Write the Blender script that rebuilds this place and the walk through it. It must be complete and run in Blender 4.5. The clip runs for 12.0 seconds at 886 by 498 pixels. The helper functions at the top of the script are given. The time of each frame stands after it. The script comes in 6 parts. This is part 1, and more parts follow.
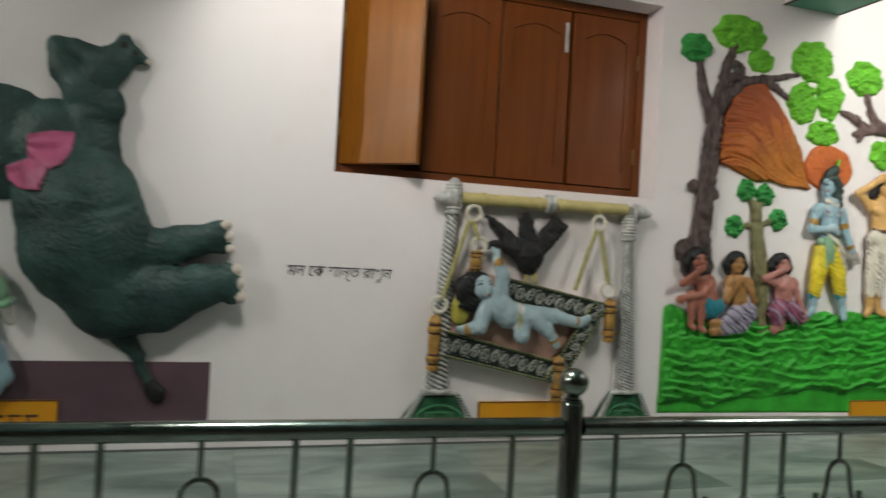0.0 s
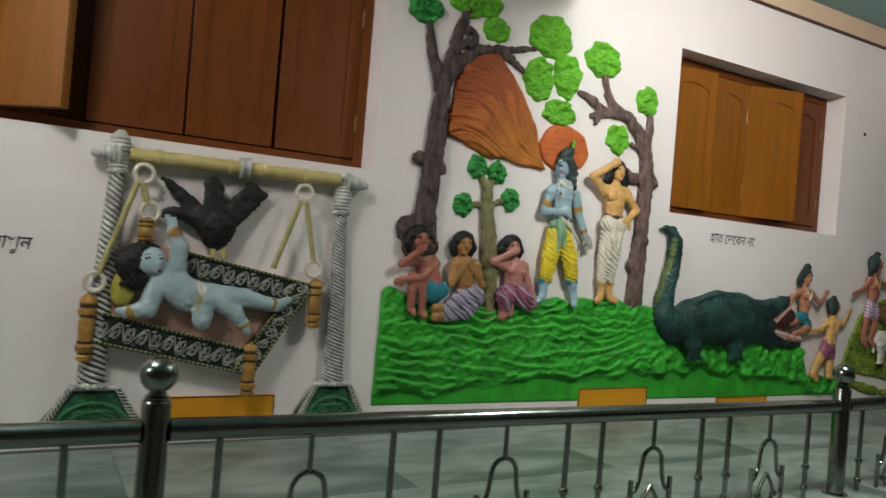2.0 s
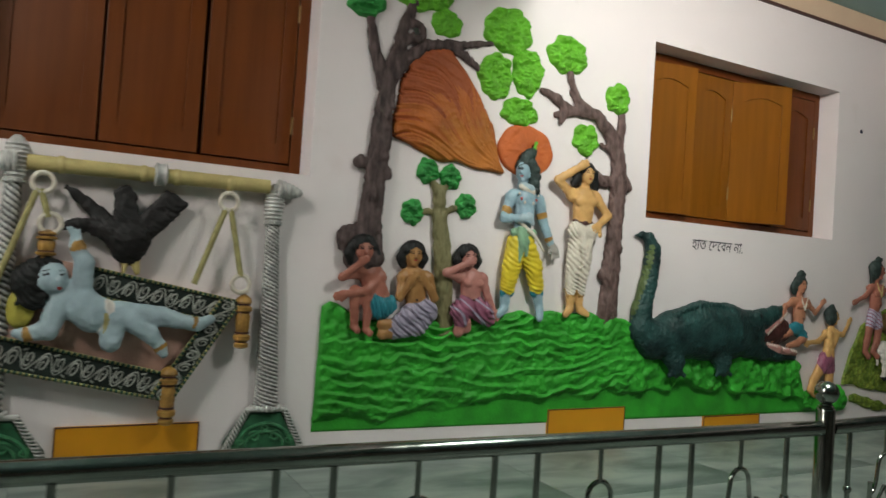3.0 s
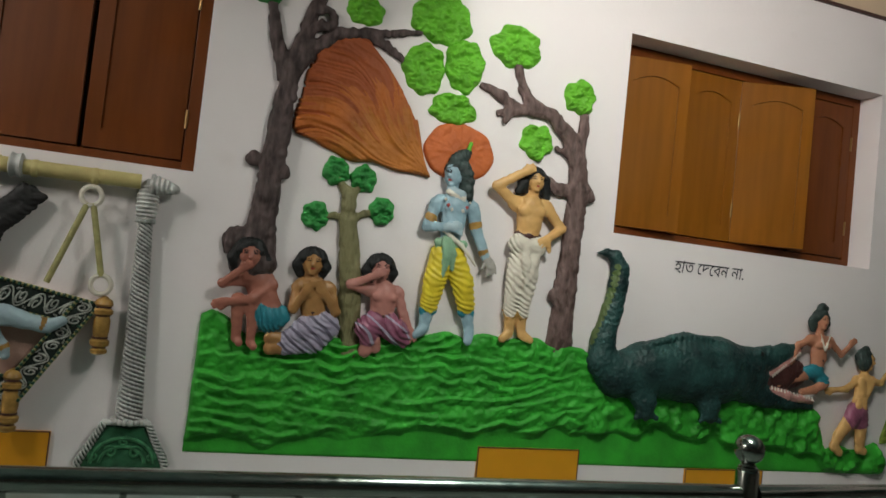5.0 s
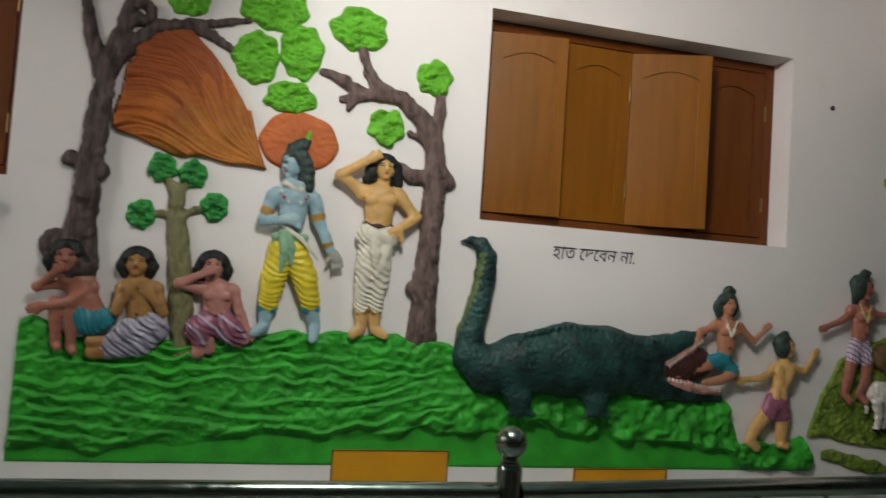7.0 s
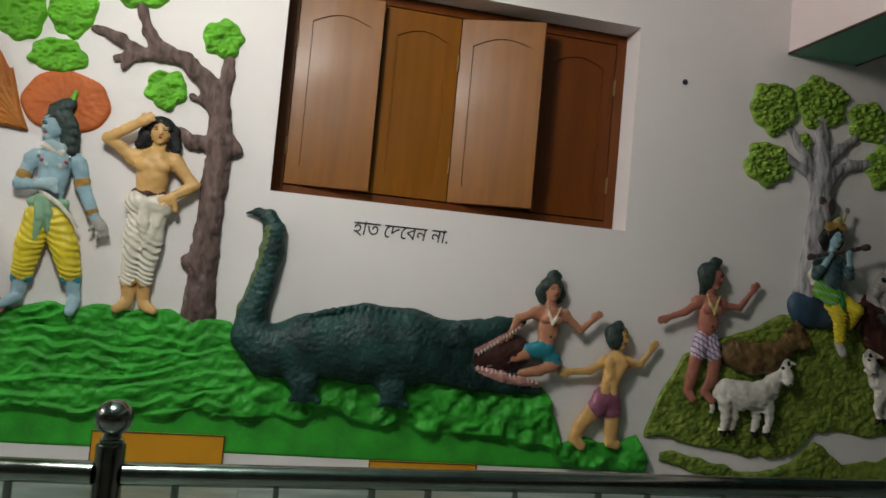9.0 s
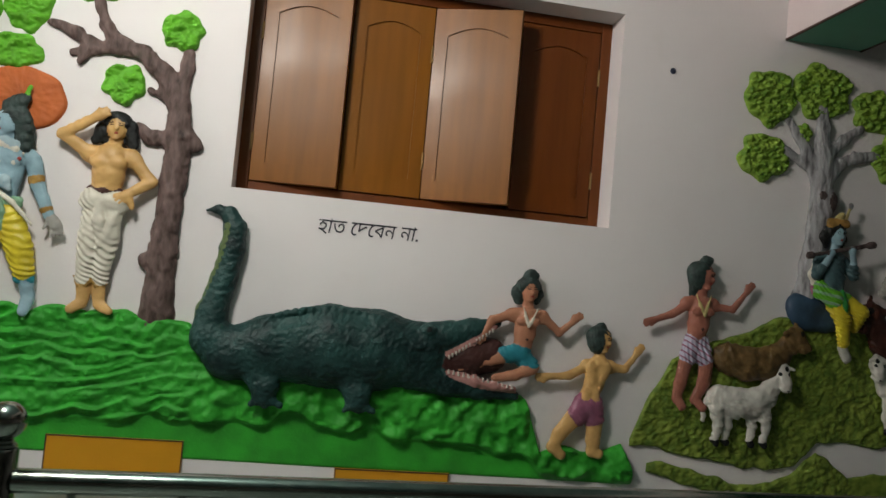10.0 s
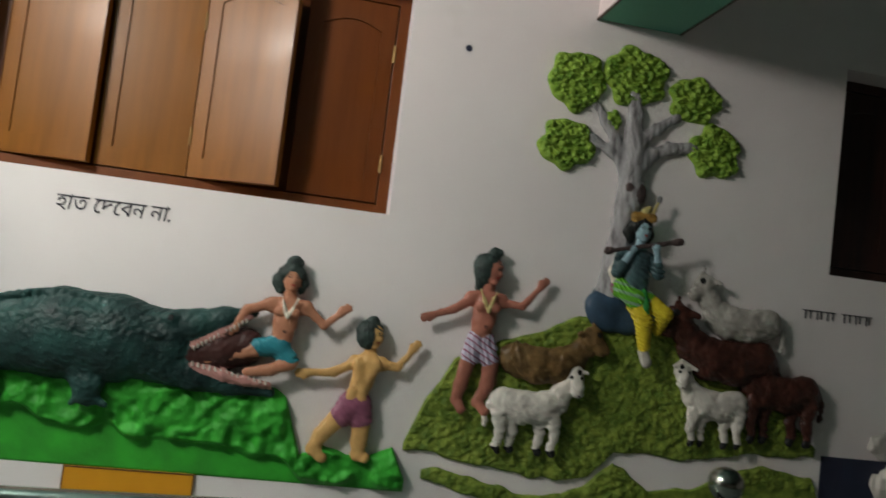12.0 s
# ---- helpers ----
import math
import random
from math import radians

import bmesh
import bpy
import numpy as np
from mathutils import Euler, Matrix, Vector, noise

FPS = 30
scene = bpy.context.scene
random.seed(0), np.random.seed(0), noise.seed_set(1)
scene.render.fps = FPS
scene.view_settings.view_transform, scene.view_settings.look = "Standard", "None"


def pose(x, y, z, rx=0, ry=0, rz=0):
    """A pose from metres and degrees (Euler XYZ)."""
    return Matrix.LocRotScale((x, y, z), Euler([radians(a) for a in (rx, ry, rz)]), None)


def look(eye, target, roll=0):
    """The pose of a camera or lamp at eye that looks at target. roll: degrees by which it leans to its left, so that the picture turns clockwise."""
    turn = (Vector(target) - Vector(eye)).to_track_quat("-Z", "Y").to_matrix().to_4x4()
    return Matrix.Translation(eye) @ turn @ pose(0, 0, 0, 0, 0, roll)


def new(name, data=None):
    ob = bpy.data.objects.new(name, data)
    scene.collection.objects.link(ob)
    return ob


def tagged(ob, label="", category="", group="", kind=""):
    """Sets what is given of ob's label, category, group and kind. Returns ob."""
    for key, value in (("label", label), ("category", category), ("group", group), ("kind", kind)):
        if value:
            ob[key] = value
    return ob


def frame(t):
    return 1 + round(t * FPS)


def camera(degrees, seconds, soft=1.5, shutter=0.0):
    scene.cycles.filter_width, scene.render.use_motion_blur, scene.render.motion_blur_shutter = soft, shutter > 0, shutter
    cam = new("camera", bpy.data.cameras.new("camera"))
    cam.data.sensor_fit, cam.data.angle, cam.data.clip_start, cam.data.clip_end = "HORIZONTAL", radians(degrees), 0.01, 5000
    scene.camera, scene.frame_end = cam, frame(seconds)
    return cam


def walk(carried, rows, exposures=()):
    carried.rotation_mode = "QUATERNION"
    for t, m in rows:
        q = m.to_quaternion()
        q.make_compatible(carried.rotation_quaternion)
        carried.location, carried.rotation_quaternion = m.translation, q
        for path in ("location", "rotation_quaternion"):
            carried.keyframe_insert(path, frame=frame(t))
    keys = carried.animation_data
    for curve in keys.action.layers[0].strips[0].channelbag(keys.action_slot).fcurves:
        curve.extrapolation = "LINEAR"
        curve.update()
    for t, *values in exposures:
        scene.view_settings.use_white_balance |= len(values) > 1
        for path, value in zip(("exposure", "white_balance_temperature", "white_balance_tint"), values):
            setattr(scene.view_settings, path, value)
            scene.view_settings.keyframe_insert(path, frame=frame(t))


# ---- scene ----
cam = camera(61.8, 12.0, 1.5, 0.5)
PATH = [
    (0, (-3.719, -3.019, 1.35), (-3.124, -1.11, 1.359), 3.2),
    (0.5, (-3.585, -2.926, 1.326), (-2.769, -1.1, 1.325), 4.6),
    (0.8, (-3.512, -2.884, 1.332), (-2.549, -1.131, 1.281), 3.8),
    (1, (-3.446, -2.867, 1.335), (-2.437, -1.14, 1.313), 3.2),
    (1.2, (-3.356, -2.860, 1.335), (-2.293, -1.166, 1.344), 3.6),
    (1.5, (-3.213, -2.858, 1.335), (-2.148, -1.165, 1.365), 4.1),
    (1.7, (-3.139, -2.865, 1.333), (-2.087, -1.164, 1.332), 4.3),
    (2, (-3.038, -2.878, 1.325), (-2.044, -1.143, 1.338), 4.7),
    (2.2, (-2.957, -2.865, 1.322), (-1.944, -1.141, 1.341), 4.8),
    (2.5, (-2.835, -2.824, 1.321), (-1.934, -1.04, 1.376), 4.9),
    (2.7, (-2.768, -2.805, 1.325), (-1.821, -1.044, 1.365), 4.5),
    (3, (-2.659, -2.795, 1.334), (-1.707, -1.036, 1.382), 3.8),
    (3.2, (-2.559, -2.795, 1.336), (-1.637, -1.02, 1.339), 5.0),
    (4.8, (-1.838, -2.776, 1.344), (-1.169, -0.896, 1.478), 5.8),
    (5, (-1.76, -2.817, 1.349), (-1.103, -0.93, 1.442), 6.1),
    (5.2, (-1.687, -2.861, 1.346), (-1.092, -0.954, 1.434), 5.6),
    (5.5, (-1.575, -2.886, 1.34), (-0.98, -0.978, 1.411), 4.9),
    (5.7, (-1.490, -2.876, 1.338), (-0.865, -0.978, 1.420), 5.1),
    (6, (-1.352, -2.854, 1.338), (-0.755, -0.947, 1.406), 5.4),
    (6.2, (-1.262, -2.850, 1.339), (-0.630, -0.953, 1.401), 4.6),
    (6.5, (-1.128, -2.849, 1.345), (-0.534, -0.941, 1.429), 3.4),
    (6.8, (-0.996, -2.894, 1.356), (-0.503, -0.959, 1.462), 3.6),
    (7, (-0.915, -2.919, 1.36), (-0.407, -0.987, 1.463), 3.8),
    (7.2, (-0.841, -2.919, 1.354), (-0.324, -0.988, 1.436), 3.8),
    (7.5, (-0.707, -2.916, 1.338), (-0.183, -0.988, 1.424), 3.9),
    (7.7, (-0.585, -2.878, 1.336), (-0.072, -0.946, 1.392), 5.0),
    (9.3, (0.109, -2.945, 1.345), (0.513, -0.989, 1.45), 5.5),
    (9.5, (0.126, -2.904, 1.366), (0.517, -0.944, 1.441), 5.9),
    (9.7, (0.190, -2.869, 1.357), (0.615, -0.917, 1.449), 5.6),
    (10, (0.337, -2.858, 1.339), (0.672, -0.89, 1.448), 5.2),
    (10.3, (0.467, -2.884, 1.370), (0.753, -0.907, 1.461), 6.3),
    (10.5, (0.543, -2.898, 1.387), (0.81, -0.918, 1.464), 7.0),
    (10.7, (0.619, -2.885, 1.383), (0.905, -0.907, 1.469), 7.1),
    (11, (0.743, -2.829, 1.376), (0.951, -0.842, 1.463), 7.3),
    (11.2, (0.837, -2.784, 1.394), (1.135, -0.810, 1.501), 7.3),
    (11.5, (0.986, -2.748, 1.427), (1.377, -0.79, 1.535), 7.3),
    (11.8, (1.134, -2.766, 1.411), (1.483, -0.800, 1.530), 7.1),
    (12, (1.231, -2.789, 1.391), (1.577, -0.822, 1.501), 6.9),
]
walk(cam, [(t, look(eye, target, roll)) for t, eye, target, roll in PATH],
     [(0, 0.22), (1, 0.12), (3, 0.03), (5, -0.15), (7.5, -0.15), (9.5, -0.11), (10.5, 0.0), (11.0, 0.07), (11.5, 0.23), (12, 0.34)])


# ---- light ----
world = bpy.data.worlds.new("dim_hall")
scene.world = world
world.use_nodes = True
world.node_tree.nodes["Background"].inputs[0].default_value = (0.55, 0.6, 0.6, 1)
world.node_tree.nodes["Background"].inputs[1].default_value = 0.002


def bulb(name, x, y, z, watts, radius, colour):
    data = bpy.data.lights.new(name, "POINT")
    data.energy, data.shadow_soft_size, data.color = watts, radius, colour
    ob = new(name, data)
    ob.location = (x, y, z)
    return ob


bulb("bulb_beam_right", -0.60, -1.75, 2.85, 122, 0.20, (1.0, 0.955, 0.88))
bulb("bulb_beam_left", -3.60, -1.4, 2.86, 63, 0.18, (1.0, 0.94, 0.875))

bulb("bulb_far_left", -6.5, -1.75, 2.86, 75, 0.05, (1.0, 0.955, 0.88))


# ---- materials ----
def nodes_of(name):
    m = bpy.data.materials.new(name)
    m.use_nodes = True
    nt = m.node_tree
    return m, nt, nt.nodes["Principled BSDF"]


def noise_node(nt, scale, detail=3.0, stretch=None):
    tc = nt.nodes.new("ShaderNodeTexCoord")
    n = nt.nodes.new("ShaderNodeTexNoise")
    n.inputs["Scale"].default_value = scale
    n.inputs["Detail"].default_value = detail
    if stretch:
        mp = nt.nodes.new("ShaderNodeMapping")
        mp.inputs["Scale"].default_value = stretch
        nt.links.new(tc.outputs["Object"], mp.inputs["Vector"])
        nt.links.new(mp.outputs["Vector"], n.inputs["Vector"])
    else:
        nt.links.new(tc.outputs["Object"], n.inputs["Vector"])
    return n


def ramp(nt, source, stops):
    r = nt.nodes.new("ShaderNodeValToRGB")
    while len(r.color_ramp.elements) < len(stops):
        r.color_ramp.elements.new(0.5)
    for e, (p, c) in zip(r.color_ramp.elements, stops):
        e.position, e.color = p, (*c, 1)
    nt.links.new(source, r.inputs["Fac"])
    return r


def bump(nt, bsdf, source, strength, distance=0.01):
    b = nt.nodes.new("ShaderNodeBump")
    b.inputs["Strength"].default_value = strength
    b.inputs["Distance"].default_value = distance
    nt.links.new(source, b.inputs["Height"])
    nt.links.new(b.outputs["Normal"], bsdf.inputs["Normal"])
    return b


def shade(c, f):
    return tuple(min(1.0, v * f) for v in c)


def paint(name, colour, rough=0.45, vary=0.16, scale=14.0, relief=0.25, fine=120.0, second=None):
    """Brushed enamel or emulsion: two scales of tone, a fine uneven coat."""
    m, nt, b = nodes_of(name)
    big = noise_node(nt, scale, 4)
    low, high = shade(colour, 1 - vary), shade(colour, 1 + vary)
    r = ramp(nt, big.outputs["Fac"], [(0.32, low), (0.68, second or high)])
    nt.links.new(r.outputs["Color"], b.inputs["Base Color"])
    b.inputs["Roughness"].default_value = rough
    b.inputs["Specular IOR Level"].default_value = 0.32
    grain = noise_node(nt, fine, 2)
    bump(nt, b, grain.outputs["Fac"], relief, 0.004)
    return m


def wall_paint(name, colour):
    m, nt, b = nodes_of(name)
    big = noise_node(nt, 0.9, 5)
    r = ramp(nt, big.outputs["Fac"], [(0.25, shade(colour, 0.95)), (0.55, colour), (0.8, shade(colour, 1.03))])
    smudge = noise_node(nt, 5.0, 6)
    r2 = ramp(nt, smudge.outputs["Fac"], [(0.62, (1, 1, 1)), (0.85, (0.93, 0.92, 0.9))])
    mix = nt.nodes.new("ShaderNodeMixRGB")
    mix.blend_type = "MULTIPLY"
    mix.inputs[0].default_value = 1
    nt.links.new(r.outputs["Color"], mix.inputs[1])
    nt.links.new(r2.outputs["Color"], mix.inputs[2])
    nt.links.new(mix.outputs[0], b.inputs["Base Color"])
    b.inputs["Roughness"].default_value = 0.62
    grain = noise_node(nt, 45, 5)
    bump(nt, b, grain.outputs["Fac"], 0.12, 0.004)
    return m


def wood(name, dark, light, rough=0.3, gloss=0.3):
    m, nt, b = nodes_of(name)
    n = noise_node(nt, 5.0, 7, (5, 5, 0.45))
    r = ramp(nt, n.outputs["Fac"], [(0.28, dark), (0.5, tuple((a + c) / 2 for a, c in zip(dark, light))), (0.72, light)])
    nt.links.new(r.outputs["Color"], b.inputs["Base Color"])
    w = noise_node(nt, 3.0, 3)
    rr = ramp(nt, w.outputs["Fac"], [(0.3, (rough * 0.8,) * 3), (0.7, (rough * 1.35,) * 3)])
    nt.links.new(rr.outputs["Color"], b.inputs["Roughness"])
    bump(nt, b, n.outputs["Fac"], 0.08, 0.003)
    b.inputs["Specular IOR Level"].default_value = gloss
    return m


def metal(name, colour, rough):
    m, nt, b = nodes_of(name)
    b.inputs["Metallic"].default_value = 1
    n = noise_node(nt, 30, 4)
    r = ramp(nt, n.outputs["Fac"], [(0.3, shade(colour, 0.85)), (0.7, colour)])
    nt.links.new(r.outputs["Color"], b.inputs["Base Color"])
    rr = ramp(nt, n.outputs["Fac"], [(0.3, (rough * 0.7,) * 3), (0.7, (rough * 1.4,) * 3)])
    nt.links.new(rr.outputs["Color"], b.inputs["Roughness"])
    return m


def marble(name):
    m, nt, b = nodes_of(name)
    n = noise_node(nt, 2.0, 8, (0.8, 3.0, 1))
    n.inputs["Distortion"].default_value = 1.2
    r = ramp(nt, n.outputs["Fac"], [(0.36, (0.095, 0.13, 0.115)), (0.5, (0.18, 0.22, 0.20)), (0.64, (0.26, 0.295, 0.27))])
    nt.links.new(r.outputs["Color"], b.inputs["Base Color"])
    s = noise_node(nt, 7, 4)
    rr = ramp(nt, s.outputs["Fac"], [(0.3, (0.34,) * 3), (0.75, (0.52,) * 3)])
    nt.links.new(rr.outputs["Color"], b.inputs["Roughness"])
    return m


WALL = wall_paint("white_emulsion", (0.78, 0.725, 0.72))
# far wall is unseen; dark colour cuts bounce and darkens the steel's reflections
WALL_FAR = wall_paint("unlit_hall_emulsion", (0.16, 0.15, 0.13))
CEIL = paint("pale_teal_emulsion", (0.30, 0.46, 0.46), 0.7, 0.05, 1.5)
BEAM_SIDE = paint("pale_pink_emulsion", (0.78, 0.66, 0.66), 0.6, 0.04, 2)
BEAM_UNDER = paint("sea_green_emulsion", (0.11, 0.32, 0.24), 0.55, 0.08, 3)
BEIGE = paint("beige_emulsion", (0.66, 0.50, 0.35), 0.6, 0.05, 3)
BROWN_LINE = paint("dark_brown_line", (0.07, 0.03, 0.025), 0.5)
MARBLE = marble("polished_marble")
JOINT = paint("grey_joint", (0.12, 0.13, 0.12), 0.7)
FLOOR = marble("hall_marble")
STEEL = metal("polished_steel", (0.26, 0.285, 0.255), 0.17)
BRASS = metal("dull_brass", (0.30, 0.19, 0.08), 0.5)
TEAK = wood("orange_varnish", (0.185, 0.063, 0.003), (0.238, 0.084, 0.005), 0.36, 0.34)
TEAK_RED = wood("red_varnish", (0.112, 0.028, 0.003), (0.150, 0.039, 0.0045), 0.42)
# near-black wood: the darkness inside window_3 is put into the colour
TEAK_UNLIT = wood("unlit_varnish", (0.02, 0.008, 0.006), (0.04, 0.014, 0.009), 0.4)
ORANGE = paint("orange_sign_enamel", (0.62, 0.27, 0.012), 0.38, 0.05, 6, 0.12)
# sign orange taken down to red-brown, with the shade at lower right painted in
SIGN_SHADED = paint("shaded_orange_sign_enamel", (0.10, 0.035, 0.018), 0.42, 0.2, 8, 0.12)
PURPLE = paint("purple_grey_paint", (0.105, 0.062, 0.078), 0.5, 0.12, 6, 0.12)
NAVY = paint("navy_paint", (0.02, 0.025, 0.05), 0.45, 0.12, 6, 0.12)
INK = paint("black_ink", (0.02, 0.018, 0.03), 0.5)
GREY_INK = paint("worn_grey_ink", (0.07, 0.065, 0.075), 0.55, 0.4, 60)

GREEN = paint("meadow_green", (0.030, 0.31, 0.024), 0.56, 0.22, 9, 0.4, 90)
OLIVE = paint("moss_green", (0.115, 0.20, 0.022), 0.6, 0.3, 28, 0.5, 90, (0.235, 0.31, 0.045))
LEAF = paint("leaf_green", (0.12, 0.40, 0.022), 0.6, 0.2, 16, 0.4, 90)
LEAF_DARK = paint("deep_leaf_green", (0.03, 0.26, 0.05), 0.58, 0.3, 16, 0.4, 90)
LEAF_OLIVE = paint("olive_leaf_green", (0.15, 0.32, 0.026), 0.6, 0.35, 30, 0.5, 90, (0.29, 0.44, 0.055))


def bark(name, colour, light):
    """Ploughed plaster bark: long grooves down the trunk and dark cracks."""
    m, nt, b = nodes_of(name)
    n = noise_node(nt, 24, 6, (1.7, 1.7, 0.6))
    r = ramp(nt, n.outputs["Fac"], [(0.3, shade(colour, 0.45)), (0.45, colour), (0.75, light)])
    nt.links.new(r.outputs["Color"], b.inputs["Base Color"])
    b.inputs["Roughness"].default_value = 0.6
    b.inputs["Specular IOR Level"].default_value = 0.25
    bump(nt, b, n.outputs["Fac"], 1.0, 0.012)
    return m


BARK = bark("mauve_bark", (0.108, 0.070, 0.063), (0.205, 0.138, 0.126))
BARK_GREEN = bark("olive_bark", (0.17, 0.16, 0.075), (0.25, 0.23, 0.12))
BARK_GREY = bark("grey_bark", (0.28, 0.27, 0.28), (0.42, 0.41, 0.42))
FIRE = paint("burnt_orange", (0.29, 0.062, 0.012), 0.58, 0.2, 6, 0.3, 90, (0.33, 0.075, 0.014))
DISC = paint("brick_orange", (0.48, 0.115, 0.026), 0.6, 0.18, 9, 0.3, 90)
CROC = paint("dark_teal_hide", (0.008, 0.034, 0.035), 0.5, 0.5, 9, 1.4, 60, (0.020, 0.068, 0.062))
CROC_PALE = paint("yellow_green_belly", (0.075, 0.115, 0.035), 0.4)
JAW = paint("dark_red_mouth", (0.05, 0.018, 0.016), 0.4)
GUM = paint("pink_gum", (0.45, 0.22, 0.20), 0.4)
TOOTH = paint("ivory_tooth", (0.55, 0.48, 0.42), 0.35)
HIDE = paint("grey_teal_hide", (0.020, 0.052, 0.048), 0.5, 0.4, 7, 1.0, 60, (0.040, 0.085, 0.077))
PINK = paint("magenta_pink", (0.40, 0.085, 0.18), 0.45)
SKIN_A = paint("rosy_skin_paint", (0.33, 0.125, 0.088), 0.42, 0.14)
SKIN_B = paint("ochre_skin_paint", (0.58, 0.34, 0.125), 0.42, 0.14)
SKIN_C = paint("tan_skin_paint", (0.42, 0.185, 0.11), 0.42, 0.14)
SKIN_P = paint("pink_skin_paint", (0.41, 0.18, 0.15), 0.42, 0.14)
BLUE = paint("powder_blue_paint", (0.26, 0.385, 0.445), 0.40, 0.18)
TEAL = paint("teal_cloth_paint", (0.025, 0.20, 0.25), 0.42)
SHIRT = paint("slate_teal_cloth_paint", (0.055, 0.10, 0.11), 0.42, 0.35, 22)
YELLOW = paint("yellow_cloth_paint", (0.60, 0.47, 0.03), 0.38, 0.2)
LILAC = paint("lilac_grey_paint", (0.34, 0.31, 0.40), 0.28, 0.2)
MAROON = paint("mauve_cloth_paint", (0.25, 0.085, 0.14), 0.3, 0.3)
WHITE = paint("ivory_cloth_paint", (0.62, 0.57, 0.48), 0.32, 0.1)
LILAC_SHADE = paint("lilac_fold_shade_paint", (0.13, 0.115, 0.16), 0.3, 0.2)
SASH = paint("pale_green_sash", (0.20, 0.35, 0.22), 0.42, 0.2)
STRIPE = paint("white_lilac_paint", (0.44, 0.41, 0.52), 0.42, 0.2)
HAIR = paint("black_hair_paint", (0.010, 0.011, 0.011), 0.55, 0.4, 30, 0.7, 80)
HAIR_G = paint("grey_green_hair_paint", (0.026, 0.042, 0.038), 0.55, 0.4, 30, 0.7, 80)
LIP = paint("red_lip_paint", (0.35, 0.05, 0.04), 0.35)
GOLD = paint("old_gold_paint", (0.32, 0.18, 0.045), 0.36, 0.4, 25)
STRAW = paint("straw_gold_paint", (0.48, 0.40, 0.17), 0.38, 0.14)
PEWTER = paint("worn_pewter_paint", (0.27, 0.28, 0.25), 0.36, 0.5, 45)
SILVER = paint("silver_paint", (0.46, 0.46, 0.44), 0.33, 0.3, 30)
CORD = paint("olive_straw_paint", (0.34, 0.31, 0.13), 0.5, 0.2, 30)
PILLOW = paint("mustard_paint", (0.38, 0.34, 0.06), 0.5, 0.2, 20)
CHILD = paint("pale_blue_grey_paint", (0.33, 0.43, 0.47), 0.42, 0.16)
GROOVE = paint("smoky_groove_paint", (0.13, 0.135, 0.13), 0.5)
SKIN_D = paint("brown_skin_paint", (0.34, 0.175, 0.062), 0.4, 0.16)
BARK_DARK = bark("dark_bark", (0.060, 0.042, 0.040), (0.135, 0.097, 0.093))
CUSHION = paint("dusty_pink_cloth", (0.50, 0.31, 0.25), 0.5, 0.1)
BASE_GREEN = paint("bottle_green_paint", (0.024, 0.10, 0.046), 0.36, 0.35, 25, 0.6, 40)
BASE_DARK = paint("dark_green_paint", (0.02, 0.06, 0.035), 0.4)
CROW = paint("black_feather_paint", (0.013, 0.012, 0.012), 0.58, 0.3, 40, 0.8, 60)
COW_WHITE = paint("white_cow_paint", (0.62, 0.58, 0.53), 0.42, 0.12)
COW_GREY = paint("grey_cow_paint", (0.36, 0.34, 0.31), 0.45, 0.2)
COW_BROWN = paint("brown_cow_paint", (0.135, 0.080, 0.030), 0.45, 0.45, 20, 0.5, 60)
COW_RED = paint("red_brown_cow_paint", (0.052, 0.017, 0.012), 0.42, 0.45, 22, 0.6, 60)
ROCK = paint("dark_blue_rock", (0.03, 0.06, 0.10), 0.45, 0.3)
SCROLL = paint("dark_border_paint", (0.014, 0.022, 0.018), 0.4, 0.35, 40, 0.6, 70)
LEAF_BOTTLE = paint("worn_bottle_green_paint", (0.04, 0.16, 0.07), 0.34, 0.4, 40, 0.5, 60)


# ---- mesh helpers ----
def part(name, bm, material, parent=None, label=""):
    me = bpy.data.meshes.new(name)
    bm.to_mesh(me)
    bm.free()
    me.materials.append(material)
    ob = new(name, me)
    if parent:
        ob.parent = parent
    return tagged(ob, label) if label else ob


def smooth(ob, angle=None):
    me = ob.data
    me.polygons.foreach_set("use_smooth", [True] * len(me.polygons))
    if angle:
        me.set_sharp_from_angle(angle=radians(angle))
    return ob


def empty(name, at):
    ob = new(name)
    ob.location = at
    return ob


def box_bm(x0, x1, y0, y1, z0, z1, bevel=0.0):
    bm = bmesh.new()
    bmesh.ops.create_cube(bm, size=1, matrix=Matrix.LocRotScale(
        ((x0 + x1) / 2, (y0 + y1) / 2, (z0 + z1) / 2), None, (x1 - x0, y1 - y0, z1 - z0)))
    if bevel:
        bmesh.ops.bevel(bm, geom=bm.edges[:], offset=bevel, segments=2, profile=0.5, affect="EDGES")
    return bm


